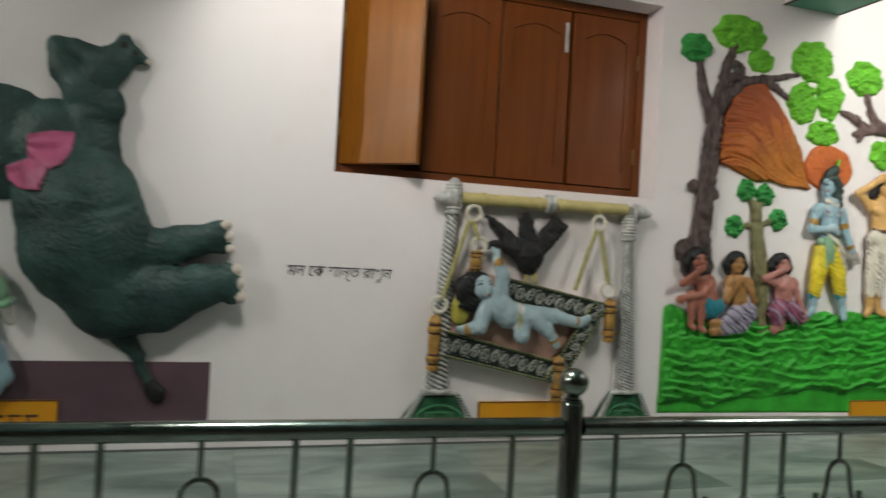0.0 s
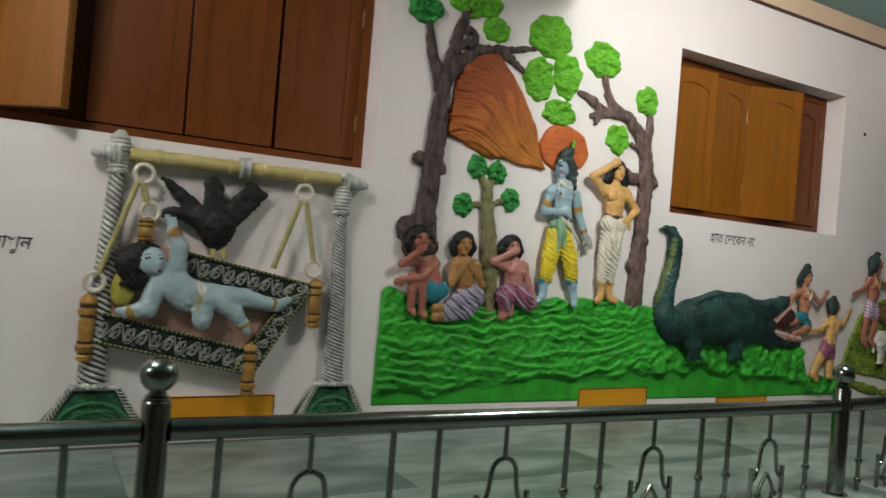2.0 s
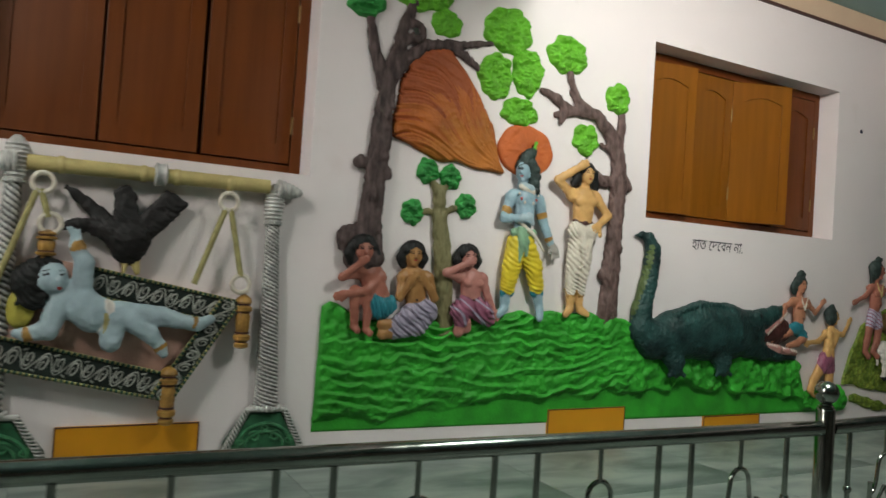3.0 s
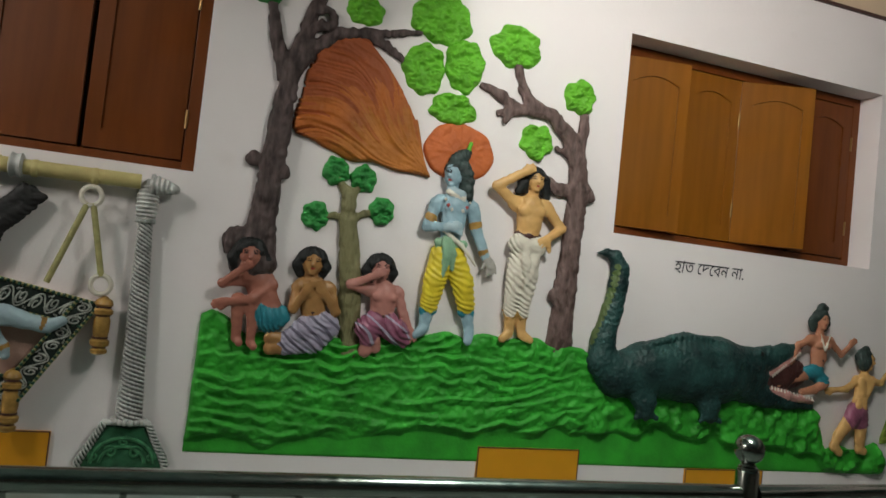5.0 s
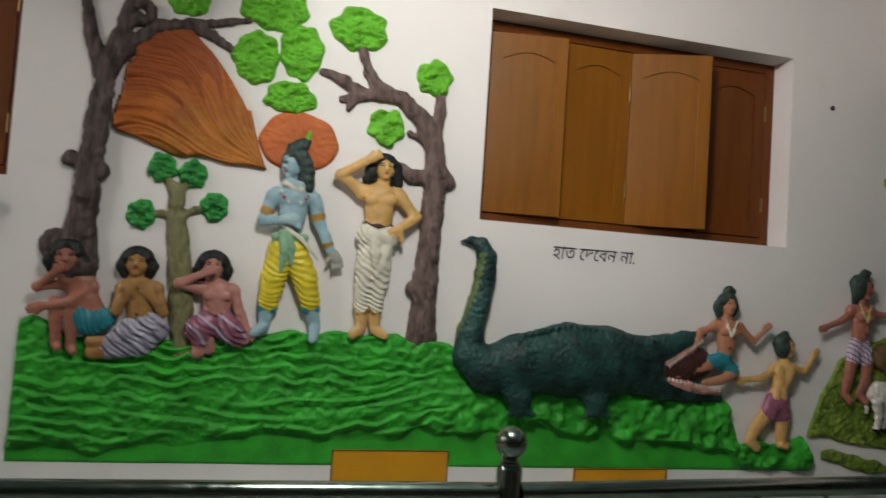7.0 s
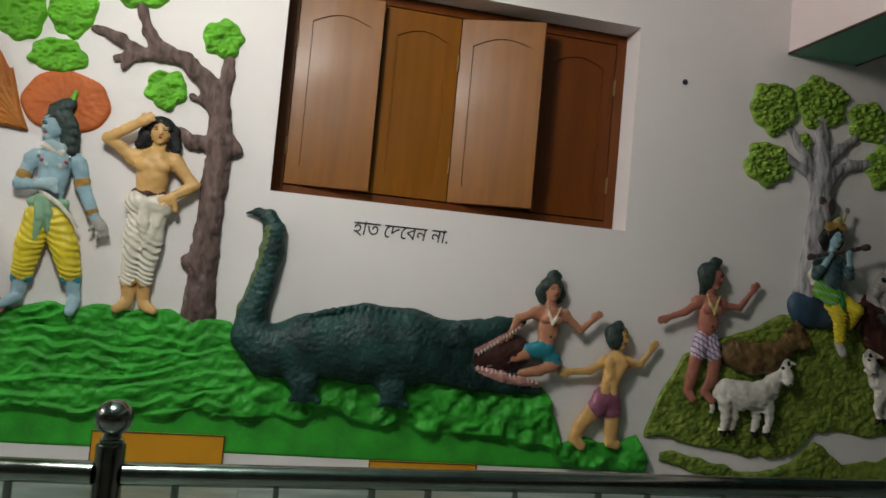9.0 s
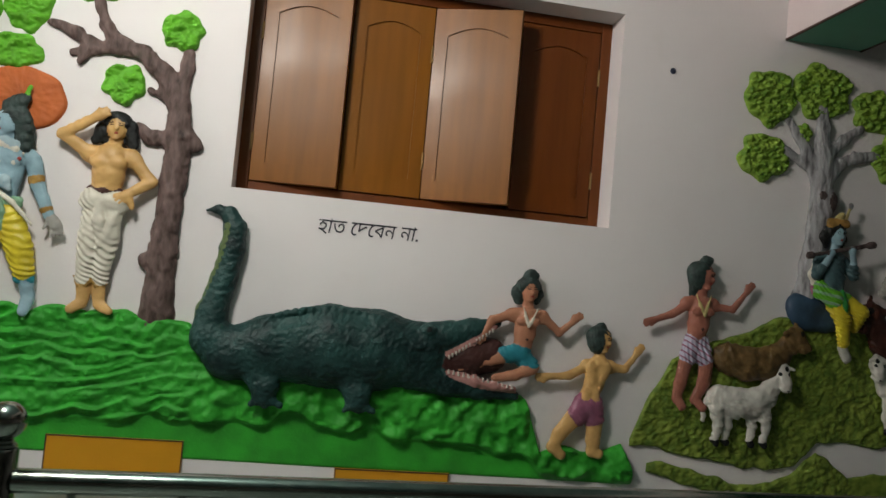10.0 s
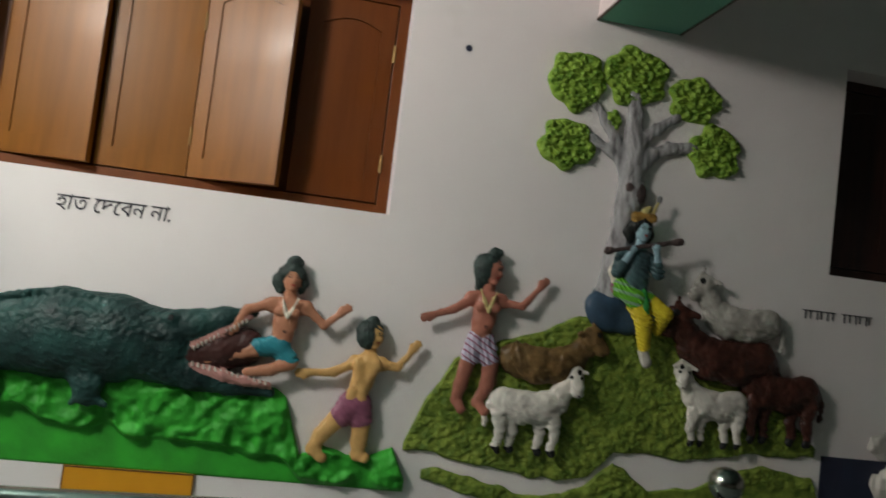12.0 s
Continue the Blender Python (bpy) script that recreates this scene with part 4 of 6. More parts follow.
tree4 = tagged(empty("tree_relief", (2.42, 0, 1.36)), "plaster relief tree with pale grey trunk and olive leaf clumps", "tree relief")
oak.skin("trunk", 0.006, tree4, (0.012, 24), 0.6)
for i, (cx, cz, rx, rz) in enumerate(((2.18, 2.285, 0.118, 0.12), (2.425, 2.34, 0.14, 0.12), (2.69, 2.285, 0.115, 0.095), (2.165, 2.025, 0.115, 0.10), (2.80, 2.085, 0.115, 0.11), (2.345, 2.145, 0.038, 0.045))):
    crown("leaf_clump", cx, cz, rx, rz, LEAF_OLIVE, "", i + 31, 0.034, 70, tree4)


# ---- burning breath and fiery disc ----
MX, MZ = -0.868, 1.765


def polar(x, z):
    return np.arctan2(z - MZ, MX - x), np.hypot(x - MX, z - MZ)


def fan_inside(x, z):
    a, r = polar(x, z)
    deg = np.degrees(a)
    reach = np.interp(deg, [0, 6, 7.5, 8.5, 9.5, 12, 15, 24, 33, 42, 50, 55, 58, 61, 65, 68], [0.30, 0.40, 0.45, 0.47, 0.565, 0.575, 0.575, 0.59, 0.625, 0.65, 0.635, 0.615, 0.595, 0.49, 0.34, 0.24])
    reach = reach + 0.012 * (fnoise(deg * 0.1, r * 0, 3, 3) - 0.5) + 0.012 * (fnoise(deg * 0.1, r * 0, 11, 4) - 0.5)
    low, high = 4.5 - 14 * np.clip(0.1 - r, 0, 0.1) + 1.6 * np.sin(r * 34), 62.0 + 9 * np.sin(np.clip(r / 0.5, 0, 1) * math.pi)
    return np.minimum(np.minimum(reach - r, r + 0.01), np.minimum(np.radians(deg - low), np.radians(high - deg)) * (r + 0.02))


def fan_height(x, z):
    a, r = polar(x, z)
    b = a + 0.10 * np.sin(r * 11) * (0.5 + fnoise(a * 3, r, 3, 2))
    s1, s2 = fnoise(b * 12, r * 0.9, 1.0, 5), fnoise(b * 34, r * 1.2, 1.0, 6)
    crease = np.clip(fnoise(b * 16, r * 5, 1.0, 15) - 0.55, 0, 1) * np.clip(1.3 - a / 0.9, 0.1, 1)
    return 0.013 + 0.004 * np.abs(2 * s1 - 1) + 0.006 * s2 + 0.006 * fnoise(b * 75, r * 4, 1.0, 7) + 0.034 * crease + 0.003 * fnoise(x, z, 80, 3)


def fan_pick(x, z):
    a, r = polar(x, z)
    b = a + 0.10 * np.sin(r * 11)
    tone = 0.30 * fnoise(b * 20, r * 3, 1.0, 9) + 0.22 * fnoise(b * 60, r * 5, 1.0, 8) + 0.8 * (1 - r / 0.6) + 0.30 * (1 - a / 1.1)
    return (tone > 0.55).astype(int) + (tone > 0.76)


FIRE_MID = paint("rusty_orange", (0.36, 0.098, 0.013), 0.58, 0.2, 8, 0.3, 90)
FIRE_PALE = paint("tawny_orange", (0.40, 0.135, 0.018), 0.58, 0.2, 8, 0.3, 90)
tagged(relief("flame_relief", fan_inside, fan_height, -1.5, -0.84, 1.66, 2.34, 0.0035, [FIRE, FIRE_MID, FIRE_PALE], 0.015, fan_pick), "burnt-orange fluted plaster flame fanning out from the blue figure", "relief")


def disc_height(x, z):
    a, r = np.arctan2(z - 1.885, x + 0.755), np.hypot(x + 0.755, z - 1.885)
    return 0.011 + 0.0035 * fnoise(a * 26, r * 5, 1.0, 4) + 0.004 * fnoise(x, z, 60, 2)


tagged(relief("disc_relief", blob(-0.755, 1.885, 0.152, 0.118, 2.0, 0.03), disc_height, -0.95, -0.56, 1.74, 2.03, 0.0045, [DISC], 0.012), "orange-red plaster disc behind the blue figure's head", "relief")


# ---- plaster figures ----
def head(s, x, z, r, skin, hair, turn=0.0, locks=True, d=0.055, cap=True):
    df = d + 0.78 * r
    s.lump(skin, (x + turn * 0.12 * r, z, d), (0.68 * r, 0.98 * r, 0.78 * r))
    s.limb(skin, (x, z - 0.7 * r, d - 0.01), (x - turn * 0.1 * r, z - 1.35 * r, d - 0.015), 0.42 * r, 0.5 * r)
    if cap:
        s.lump(hair, (x - turn * 0.4 * r, z + 0.42 * r, d - 0.014), (1.08 * r, 0.84 * r, 0.9 * r))
        for side in (-1, 1):
            s.limb(hair, (x - turn * 0.2 * r, z + 0.80 * r, d + 0.45 * r), (x + side * 0.66 * r - turn * 0.2 * r, z + 0.30 * r, d + 0.34 * r), 0.20 * r, 0.22 * r)
    if locks:
        for side in (-1, 1):
            w = 1 - side * turn * 0.75
            if w > 0.3:
                s.chain(hair, [(x + side * 0.78 * r - turn * 0.3 * r, z + 0.35 * r, d - 0.015), (x + side * 0.95 * r - turn * 0.35 * r, z - 0.25 * r, d - 0.02), (x + side * 0.82 * r - turn * 0.35 * r, z - 0.85 * r, d - 0.025)],
                        [0.40 * r * w, 0.50 * r * w, 0.36 * r * w])
    nx = x + turn * 0.62 * r
    s.limb(skin, (nx, z + 0.16 * r, df - 0.007 - abs(turn) * 0.012), (nx + turn * 0.14 * r, z - 0.16 * r, df + 0.004 - abs(turn) * 0.012), 0.075 * r, 0.125 * r)
    s.lump(skin, (x + turn * 0.3 * r, z - 0.78 * r, df - 0.016), (0.26 * r, 0.18 * r, 0.2 * r))
    for side in (-1, 1):
        if side * turn > -0.6:
            ex = x + side * 0.31 * r * (1 - 0.45 * abs(turn)) + turn * 0.38 * r
            s.lump(skin, (ex, z + 0.34 * r, df - 0.013), (0.24 * r, 0.07 * r, 0.10 * r))
            s.lump(skin, (ex + side * 0.06 * r, z - 0.22 * r, df - 0.020), (0.22 * r, 0.20 * r, 0.16 * r))
            for k in (-1, 0, 1):
                s.dab(HAIR, (ex + k * 0.085 * r, z + 0.13 * r + 0.012 * r * abs(k), df - 0.010), 0.066 * r)
                s.dab(HAIR, (ex + k * 0.11 * r, z + 0.32 * r - 0.03 * r * abs(k), df - 0.009), 0.056 * r)
    for k in (-1, 1):
        s.dab(LIP, (x + turn * 0.55 * r + k * 0.07 * r, z - 0.44 * r, df - 0.010), 0.085 * r)
    s.fold(hair, 0.0022, 300, 20)


def arm(s, skin, a, b, c, r=0.024):
    r *= 0.88
    s.lump(skin, a, (r * 1.25, r * 1.2, r * 1.2))
    s.limb(skin, a, b, r, r * 0.86)
    s.limb(skin, b, c, r * 0.86, r * 0.66)
    v = np.array(c) - np.array(b)
    v = v / (np.linalg.norm(v) + 1e-9)
    tip = np.array(c) + v * 0.03
    s.limb(skin, c, tuple(np.array(c) + v * 0.016), r * 0.72, r * 0.7, 0.8)
    side = np.array([-v[1], v[0], 0.0])
    for k in (-0.8, 0.0, 0.8):
        root = np.array(c) + v * 0.014 + side * k * r * 0.5
        s.limb(skin, tuple(root), tuple(root + v * (0.030 - 0.006 * abs(k)) + side * k * 0.005), 0.0075, 0.0055)
    s.limb(skin, tuple(np.array(c) + side * r * 0.4), tuple(np.array(c) + side * (r * 0.4 + 0.012) + v * 0.016), 0.0075, 0.006)


def leg(s, skin, a, b, c, r=0.036, toe=(0.0, 0.0)):
    s.limb(skin, a, b, r, r * 0.8)
    s.limb(skin, b, c, r * 0.8, r * 0.55)
    s.limb(skin, c, (c[0] + toe[0], c[1] + toe[1], c[2] + 0.02), r * 0.55, r * 0.45)


def chest(s, skin, x, z, d, w):
    """Breast, ribs and navel on a bare torso."""
    for side in (-1, 1):
        s.lump(skin, (x + side * w * 0.5, z, d), (w * 0.50, w * 0.36, w * 0.34))
    s.lump(skin, (x, z - w * 1.25, d - 0.012), (w * 0.62, w * 0.6, w * 0.4))
    s.dab(BROWN_LINE, (x, z - w * 1.45, d - 0.012 + w * 0.38), 0.006)


def done(s, name, label, step=0.0038, category="statue", rough=(0.004, 60), press=0.6):
    return tagged(s.skin(name, step, None, rough, press), label, category)


# boy with knees drawn up, hand on mouth
s = Sculpt(0.007)
head(s, -1.530, 1.378, 0.054, SKIN_A, HAIR, 0.0, True, 0.085)
s.limb(SKIN_A, (-1.49, 1.285, 0.045), (-1.445, 1.19, 0.045), 0.05, 0.052)
s.limb(SKIN_A, (-1.545, 1.29, 0.05), (-1.46, 1.29, 0.045), 0.03, 0.034)
s.chain(TEAL, [(-1.475, 1.175, 0.06), (-1.435, 1.155, 0.06), (-1.405, 1.165, 0.05)], [0.046, 0.052, 0.044])
leg(s, SKIN_A, (-1.47, 1.16, 0.06), (-1.555, 1.215, 0.075), (-1.545, 1.075, 0.06), 0.030, (0.012, -0.016))
leg(s, SKIN_A, (-1.46, 1.16, 0.05), (-1.50, 1.20, 0.085), (-1.495, 1.065, 0.07), 0.029, (0.012, -0.016))
arm(s, SKIN_A, (-1.445, 1.275, 0.06), (-1.51, 1.22, 0.10), (-1.60, 1.20, 0.09), 0.026)
arm(s, SKIN_A, (-1.565, 1.285, 0.06), (-1.615, 1.268, 0.09), (-1.555, 1.325, 0.135), 0.022)
s.fold(TEAL, 0.008, 260, 20)
done(s, "seated_figure", "painted plaster figure of a crouching boy in teal shorts")

# boy leaning on the mound, ochre skin
s = Sculpt(0.007)
head(s, -1.300, 1.375, 0.05, SKIN_D, HAIR, 0.0)
s.limb(SKIN_D, (-1.285, 1.27, 0.045), (-1.275, 1.18, 0.045), 0.055, 0.044)
s.limb(SKIN_D, (-1.33, 1.285, 0.04), (-1.235, 1.285, 0.04), 0.03)
arm(s, SKIN_D, (-1.34, 1.28, 0.05), (-1.355, 1.20, 0.07), (-1.315, 1.27, 0.10), 0.025)
arm(s, SKIN_D, (-1.225, 1.28, 0.05), (-1.195, 1.20, 0.07), (-1.255, 1.275, 0.10), 0.025)
s.chain(LILAC, [(-1.24, 1.14, 0.05), (-1.30, 1.12, 0.07), (-1.38, 1.07, 0.06)], [0.06, 0.052, 0.03])
s.chain(LILAC, [(-1.22, 1.14, 0.05), (-1.27, 1.085, 0.07), (-1.37, 1.05, 0.06)], [0.05, 0.044, 0.028])
s.limb(SKIN_D, (-1.38, 1.08, 0.06), (-1.425, 1.085, 0.07), 0.026, 0.024).limb(SKIN_D, (-1.38, 1.05, 0.06), (-1.425, 1.045, 0.07), 0.026, 0.022)
chest(s, SKIN_D, -1.283, 1.262, 0.085, 0.05)
# darker bands paint the shade lines of the folds onto the lilac cloth
s.fold(LILAC, 0.008, 240, 50).band(LILAC, LILAC_SHADE, 170, 50, 0.20)
done(s, "seated_figure", "painted plaster figure of a boy in a lilac-grey cloth")

# boy in mauve cloth, hand to the face
s = Sculpt(0.007)
head(s, -1.035, 1.38, 0.05, SKIN_P, HAIR, 0.0)
s.limb(SKIN_P, (-1.01, 1.28, 0.045), (-1.01, 1.20, 0.045), 0.054, 0.046)
s.limb(SKIN_P, (-1.065, 1.295, 0.04), (-0.96, 1.295, 0.04), 0.028)
arm(s, SKIN_P, (-1.075, 1.295, 0.05), (-1.15, 1.31, 0.09), (-1.06, 1.355, 0.11), 0.024)
arm(s, SKIN_P, (-0.955, 1.29, 0.05), (-0.925, 1.21, 0.06), (-0.895, 1.15, 0.07), 0.024)
s.chain(MAROON, [(-1.03, 1.17, 0.05), (-1.07, 1.15, 0.08), (-1.06, 1.11, 0.07)], [0.055, 0.045, 0.035])
s.chain(MAROON, [(-0.99, 1.17, 0.05), (-0.95, 1.145, 0.08), (-0.92, 1.12, 0.06)], [0.055, 0.045, 0.035])
s.limb(SKIN_P, (-1.06, 1.10, 0.07), (-1.065, 1.06, 0.06), 0.024, 0.026).limb(SKIN_P, (-1.03, 1.10, 0.07), (-1.025, 1.075, 0.06), 0.022)
chest(s, SKIN_P, -1.01, 1.272, 0.085, 0.05)
s.fold(MAROON, 0.008, 230, 55).band(MAROON, LILAC, 110, 50, 0.08)
done(s, "seated_figure", "painted plaster figure of a boy in a mauve cloth")

# standing blue figure in yellow trousers
s = Sculpt(0.006)
head(s, -0.777, 1.785, 0.052, BLUE, HAIR_G, -0.75, False)
s.chain(HAIR_G, [(-0.74, 1.82, 0.055), (-0.722, 1.77, 0.05), (-0.715, 1.715, 0.05), (-0.722, 1.69, 0.05)], [0.034, 0.034, 0.030, 0.018])
for i in range(4):
    s.lump(HAIR_G, (-0.712 + 0.006 * (i % 2), 1.80 - 0.032 * i, 0.075), (0.018, 0.017, 0.016))
s.chain(HAIR_G, [(-0.775, 1.845, 0.055), (-0.745, 1.868, 0.055), (-0.728, 1.885, 0.05)], [0.030, 0.028, 0.018])
s.limb(LEAF, (-0.728, 1.885, 0.055), (-0.718, 1.925, 0.055), 0.011, 0.008)
s.chain(BLUE, [(-0.757, 1.665, 0.05), (-0.76, 1.60, 0.055), (-0.765, 1.53, 0.05)], [0.056, 0.050, 0.042])
s.limb(BLUE, (-0.822, 1.672, 0.045), (-0.70, 1.672, 0.045), 0.033)
s.limb(CHILD, (-0.785, 1.722, 0.07), (-0.745, 1.708, 0.085), 0.020)
s.limb(WHITE, (-0.80, 1.715, 0.082), (-0.735, 1.695, 0.094), 0.011)
for i in range(7):
    a = math.pi * (1.05 + 0.9 * i / 6)
    s.lump(LIP if i in (1, 5) else WHITE, (-0.757 + 0.052 * math.cos(a), 1.690 + 0.050 * math.sin(a), 0.098), (0.007, 0.007, 0.006))
arm(s, BLUE, (-0.835, 1.662, 0.05), (-0.868, 1.570, 0.06), (-0.79, 1.572, 0.105), 0.029)
s.chain(CHILD, [(-0.795, 1.572, 0.108), (-0.755, 1.578, 0.112)], [0.017, 0.021])
for k in range(4):
    s.limb(CHILD, (-0.752, 1.596 - 0.013 * k, 0.118), (-0.735, 1.588 - 0.013 * k, 0.118), 0.0062)
s.chain(BLUE, [(-0.682, 1.665, 0.05), (-0.655, 1.575, 0.05), (-0.607, 1.475, 0.06)], [0.030, 0.025, 0.019])
s.chain(COW_GREY, [(-0.605, 1.472, 0.06), (-0.583, 1.445, 0.06)], [0.018, 0.023])
for k in range(4):
    s.limb(COW_GREY, (-0.592 + 0.009 * k, 1.435 + 0.003 * k, 0.06), (-0.594 + 0.013 * k, 1.398 + 0.005 * k, 0.062), 0.0072, 0.005)
s.limb(COW_GREY, (-0.60, 1.455, 0.062), (-0.618, 1.428, 0.07), 0.009, 0.006)
s.limb(GOLD, (-0.856, 1.604, 0.058), (-0.855, 1.598, 0.058), 0.0262).limb(GOLD, (-0.663, 1.600, 0.051), (-0.662, 1.597, 0.051), 0.0280).limb(GOLD, (-0.617, 1.494, 0.058), (-0.616, 1.492, 0.058), 0.0216)
s.chain(YELLOW, [(-0.79, 1.46, 0.05), (-0.812, 1.36, 0.06), (-0.825, 1.262, 0.055)], [0.052, 0.047, 0.037])
s.chain(YELLOW, [(-0.745, 1.46, 0.05), (-0.695, 1.36, 0.06), (-0.668, 1.27, 0.055)], [0.052, 0.047, 0.037])
s.limb(TEAL, (-0.843, 1.238, 0.055), (-0.811, 1.238, 0.055), 0.0205).limb(TEAL, (-0.681, 1.243, 0.055), (-0.649, 1.243, 0.055), 0.0205)
s.chain(BLUE, [(-0.828, 1.25, 0.05), (-0.835, 1.18, 0.05)], [0.027, 0.023]).limb(BLUE, (-0.838, 1.165, 0.06), (-0.872, 1.138, 0.075), 0.022, 0.017)
s.chain(BLUE, [(-0.662, 1.25, 0.05), (-0.645, 1.18, 0.05)], [0.027, 0.023]).limb(BLUE, (-0.645, 1.165, 0.06), (-0.652, 1.130, 0.078), 0.023, 0.018)
s.limb(SASH, (-0.815, 1.508, 0.070), (-0.712, 1.508, 0.070), 0.020)
s.chain(SASH, [(-0.795, 1.525, 0.095), (-0.782, 1.45, 0.10), (-0.795, 1.365, 0.095)], [0.014, 0.017, 0.007])
s.chain(SASH, [(-0.775, 1.525, 0.095), (-0.757, 1.47, 0.10), (-0.752, 1.41, 0.095)], [0.012, 0.015, 0.007])
s.chain(WHITE, [(-0.81, 1.565, 0.095), (-0.72, 1.505, 0.10), (-0.655, 1.435, 0.09)], [0.009, 0.008, 0.006])
chest(s, BLUE, -0.757, 1.65, 0.086, 0.048)
s.fold(YELLOW, 0.005, 200, 72).fold(SASH, 0.005, 300, 30).fold(BLUE, 0.0014, 170, 40)
done(s, "standing_figure", "painted plaster blue figure in yellow trousers with a green sash")

# standing man shading his eyes
s = Sculpt(0.007)
head(s, -0.415, 1.815, 0.049, SKIN_B, HAIR, 0.15)
s.chain(HAIR, [(-0.37, 1.82, 0.04), (-0.355, 1.76, 0.04)], [0.028, 0.02])
s.chain(HAIR, [(-0.46, 1.80, 0.04), (-0.485, 1.765, 0.04)], [0.026, 0.018])
s.chain(SKIN_B, [(-0.425, 1.70, 0.05), (-0.425, 1.64, 0.055), (-0.43, 1.57, 0.05)], [0.058, 0.056, 0.046])
s.limb(SKIN_B, (-0.49, 1.71, 0.045), (-0.355, 1.71, 0.045), 0.034)
s.lump(SKIN_B, (-0.455, 1.685, 0.085), (0.034, 0.028, 0.03)).lump(SKIN_B, (-0.395, 1.685, 0.085), (0.034, 0.028, 0.03))
arm(s, SKIN_B, (-0.50, 1.715, 0.05), (-0.59, 1.77, 0.07), (-0.475, 1.845, 0.10), 0.028)
arm(s, SKIN_B, (-0.345, 1.705, 0.05), (-0.275, 1.63, 0.06), (-0.35, 1.575, 0.09), 0.028)
s.limb(SKIN_B, (-0.345, 1.57, 0.09), (-0.33, 1.53, 0.085), 0.014, 0.01)
s.chain(WHITE, [(-0.455, 1.525, 0.05), (-0.462, 1.42, 0.055), (-0.470, 1.26, 0.045)], [0.040, 0.042, 0.030])
s.chain(WHITE, [(-0.40, 1.525, 0.055), (-0.405, 1.42, 0.06), (-0.415, 1.265, 0.05)], [0.040, 0.042, 0.028])
s.chain(WHITE, [(-0.44, 1.545, 0.090), (-0.435, 1.47, 0.100), (-0.425, 1.40, 0.095)], [0.016, 0.022, 0.010])
s.chain(WHITE, [(-0.385, 1.50, 0.085), (-0.405, 1.43, 0.095), (-0.43, 1.375, 0.095)], [0.016, 0.016, 0.008])
s.chain(GOLD, [(-0.505, 1.27, 0.045), (-0.485, 1.235, 0.062), (-0.455, 1.238, 0.068), (-0.44, 1.262, 0.066), (-0.425, 1.238, 0.07), (-0.395, 1.245, 0.06)], [0.004] * 6)
s.chain(BROWN_LINE, [(-0.478, 1.585, 0.064), (-0.43, 1.582, 0.093), (-0.380, 1.582, 0.064)], [0.013, 0.013, 0.013]).limb(WHITE, (-0.468, 1.546, 0.065), (-0.382, 1.542, 0.065), 0.043, 0.043)
s.chain(SKIN_B, [(-0.468, 1.25, 0.045), (-0.466, 1.19, 0.045)], [0.026, 0.022]).limb(SKIN_B, (-0.468, 1.175, 0.05), (-0.498, 1.152, 0.07), 0.021, 0.017)
s.chain(SKIN_B, [(-0.418, 1.25, 0.045), (-0.412, 1.19, 0.045)], [0.025, 0.021]).limb(SKIN_B, (-0.410, 1.175, 0.05), (-0.372, 1.155, 0.068), 0.020, 0.016)
s.fold(WHITE, 0.009, 220, 62)
done(s, "standing_figure", "painted plaster man in an ivory loincloth shading his eyes")

# crocodile
s = Sculpt(0.018)
s.chain(CROC, [(-0.075, 1.553, 0.02), (-0.035, 1.560, 0.025), (0.008, 1.545, 0.03), (0.035, 1.495, 0.035), (0.032, 1.42, 0.035), (0.012, 1.30, 0.035), (-0.018, 1.18, 0.035), (-0.012, 1.09, 0.04), (0.06, 1.035, 0.04), (0.2, 1.065, 0.03)], [0.004, 0.014, 0.028, 0.039, 0.044, 0.047, 0.055, 0.072, 0.094, 0.12])
s.chain(CROC, [(0.2, 1.065, 0.03), (0.42, 1.088, 0.02), (0.60, 1.085, 0.02), (0.76, 1.085, 0.02)], [0.12, 0.155, 0.152, 0.118])
s.chain(CROC, [(0.74, 1.13, 0.05), (0.86, 1.16, 0.055), (0.96, 1.195, 0.055), (1.06, 1.23, 0.05)], [0.075, 0.058, 0.042, 0.016])
s.chain(CROC, [(0.74, 1.03, 0.04), (0.88, 0.985, 0.05), (1.0, 0.965, 0.05), (1.15, 0.952, 0.05)], [0.085, 0.052, 0.036, 0.018])
s.chain(GUM, [(0.865, 1.02, 0.085), (0.98, 1.0, 0.088), (1.06, 0.988, 0.085), (1.14, 0.978, 0.075)], [0.012, 0.015, 0.015, 0.011])
s.chain(JAW, [(0.86, 1.06, 0.05), (0.96, 1.085, 0.035), (1.04, 1.10, 0.025)], [0.045, 0.07, 0.07])
s.chain(GUM, [(0.872, 1.098, 0.088), (0.96, 1.152, 0.085), (1.045, 1.212, 0.068)], [0.011, 0.011, 0.008])
for x in (0.19, 0.53):
    s.chain(CROC, [(x - 0.02, 0.99, 0.06), (x + 0.01, 0.925, 0.085), (x + 0.01, 0.895, 0.09)], [0.07, 0.05, 0.036])
    for dx in (-0.04, 0.0, 0.04):
        s.limb(CROC, (x + 0.01, 0.895, 0.09), (x + 0.02 + dx * 1.3, 0.862, 0.09), 0.022, 0.011)
s.lump(CROC, (0.78, 1.178, 0.105), (0.028, 0.024, 0.026)).lump(CROC, (0.79, 1.12, 0.09), (0.04, 0.03, 0.04))
for i in range(22):
    u = i / 21
    s.lump(CROC, (0.17 + 0.60 * u, 1.165 + 0.065 * math.sin(math.pi * min(1, u * 1.15)) ** 0.8, 0.095), (0.012, 0.013, 0.016))
    s.lump(CROC, (0.20 + 0.55 * u, 1.115 + 0.055 * math.sin(math.pi * u), 0.135), (0.010, 0.010, 0.014))
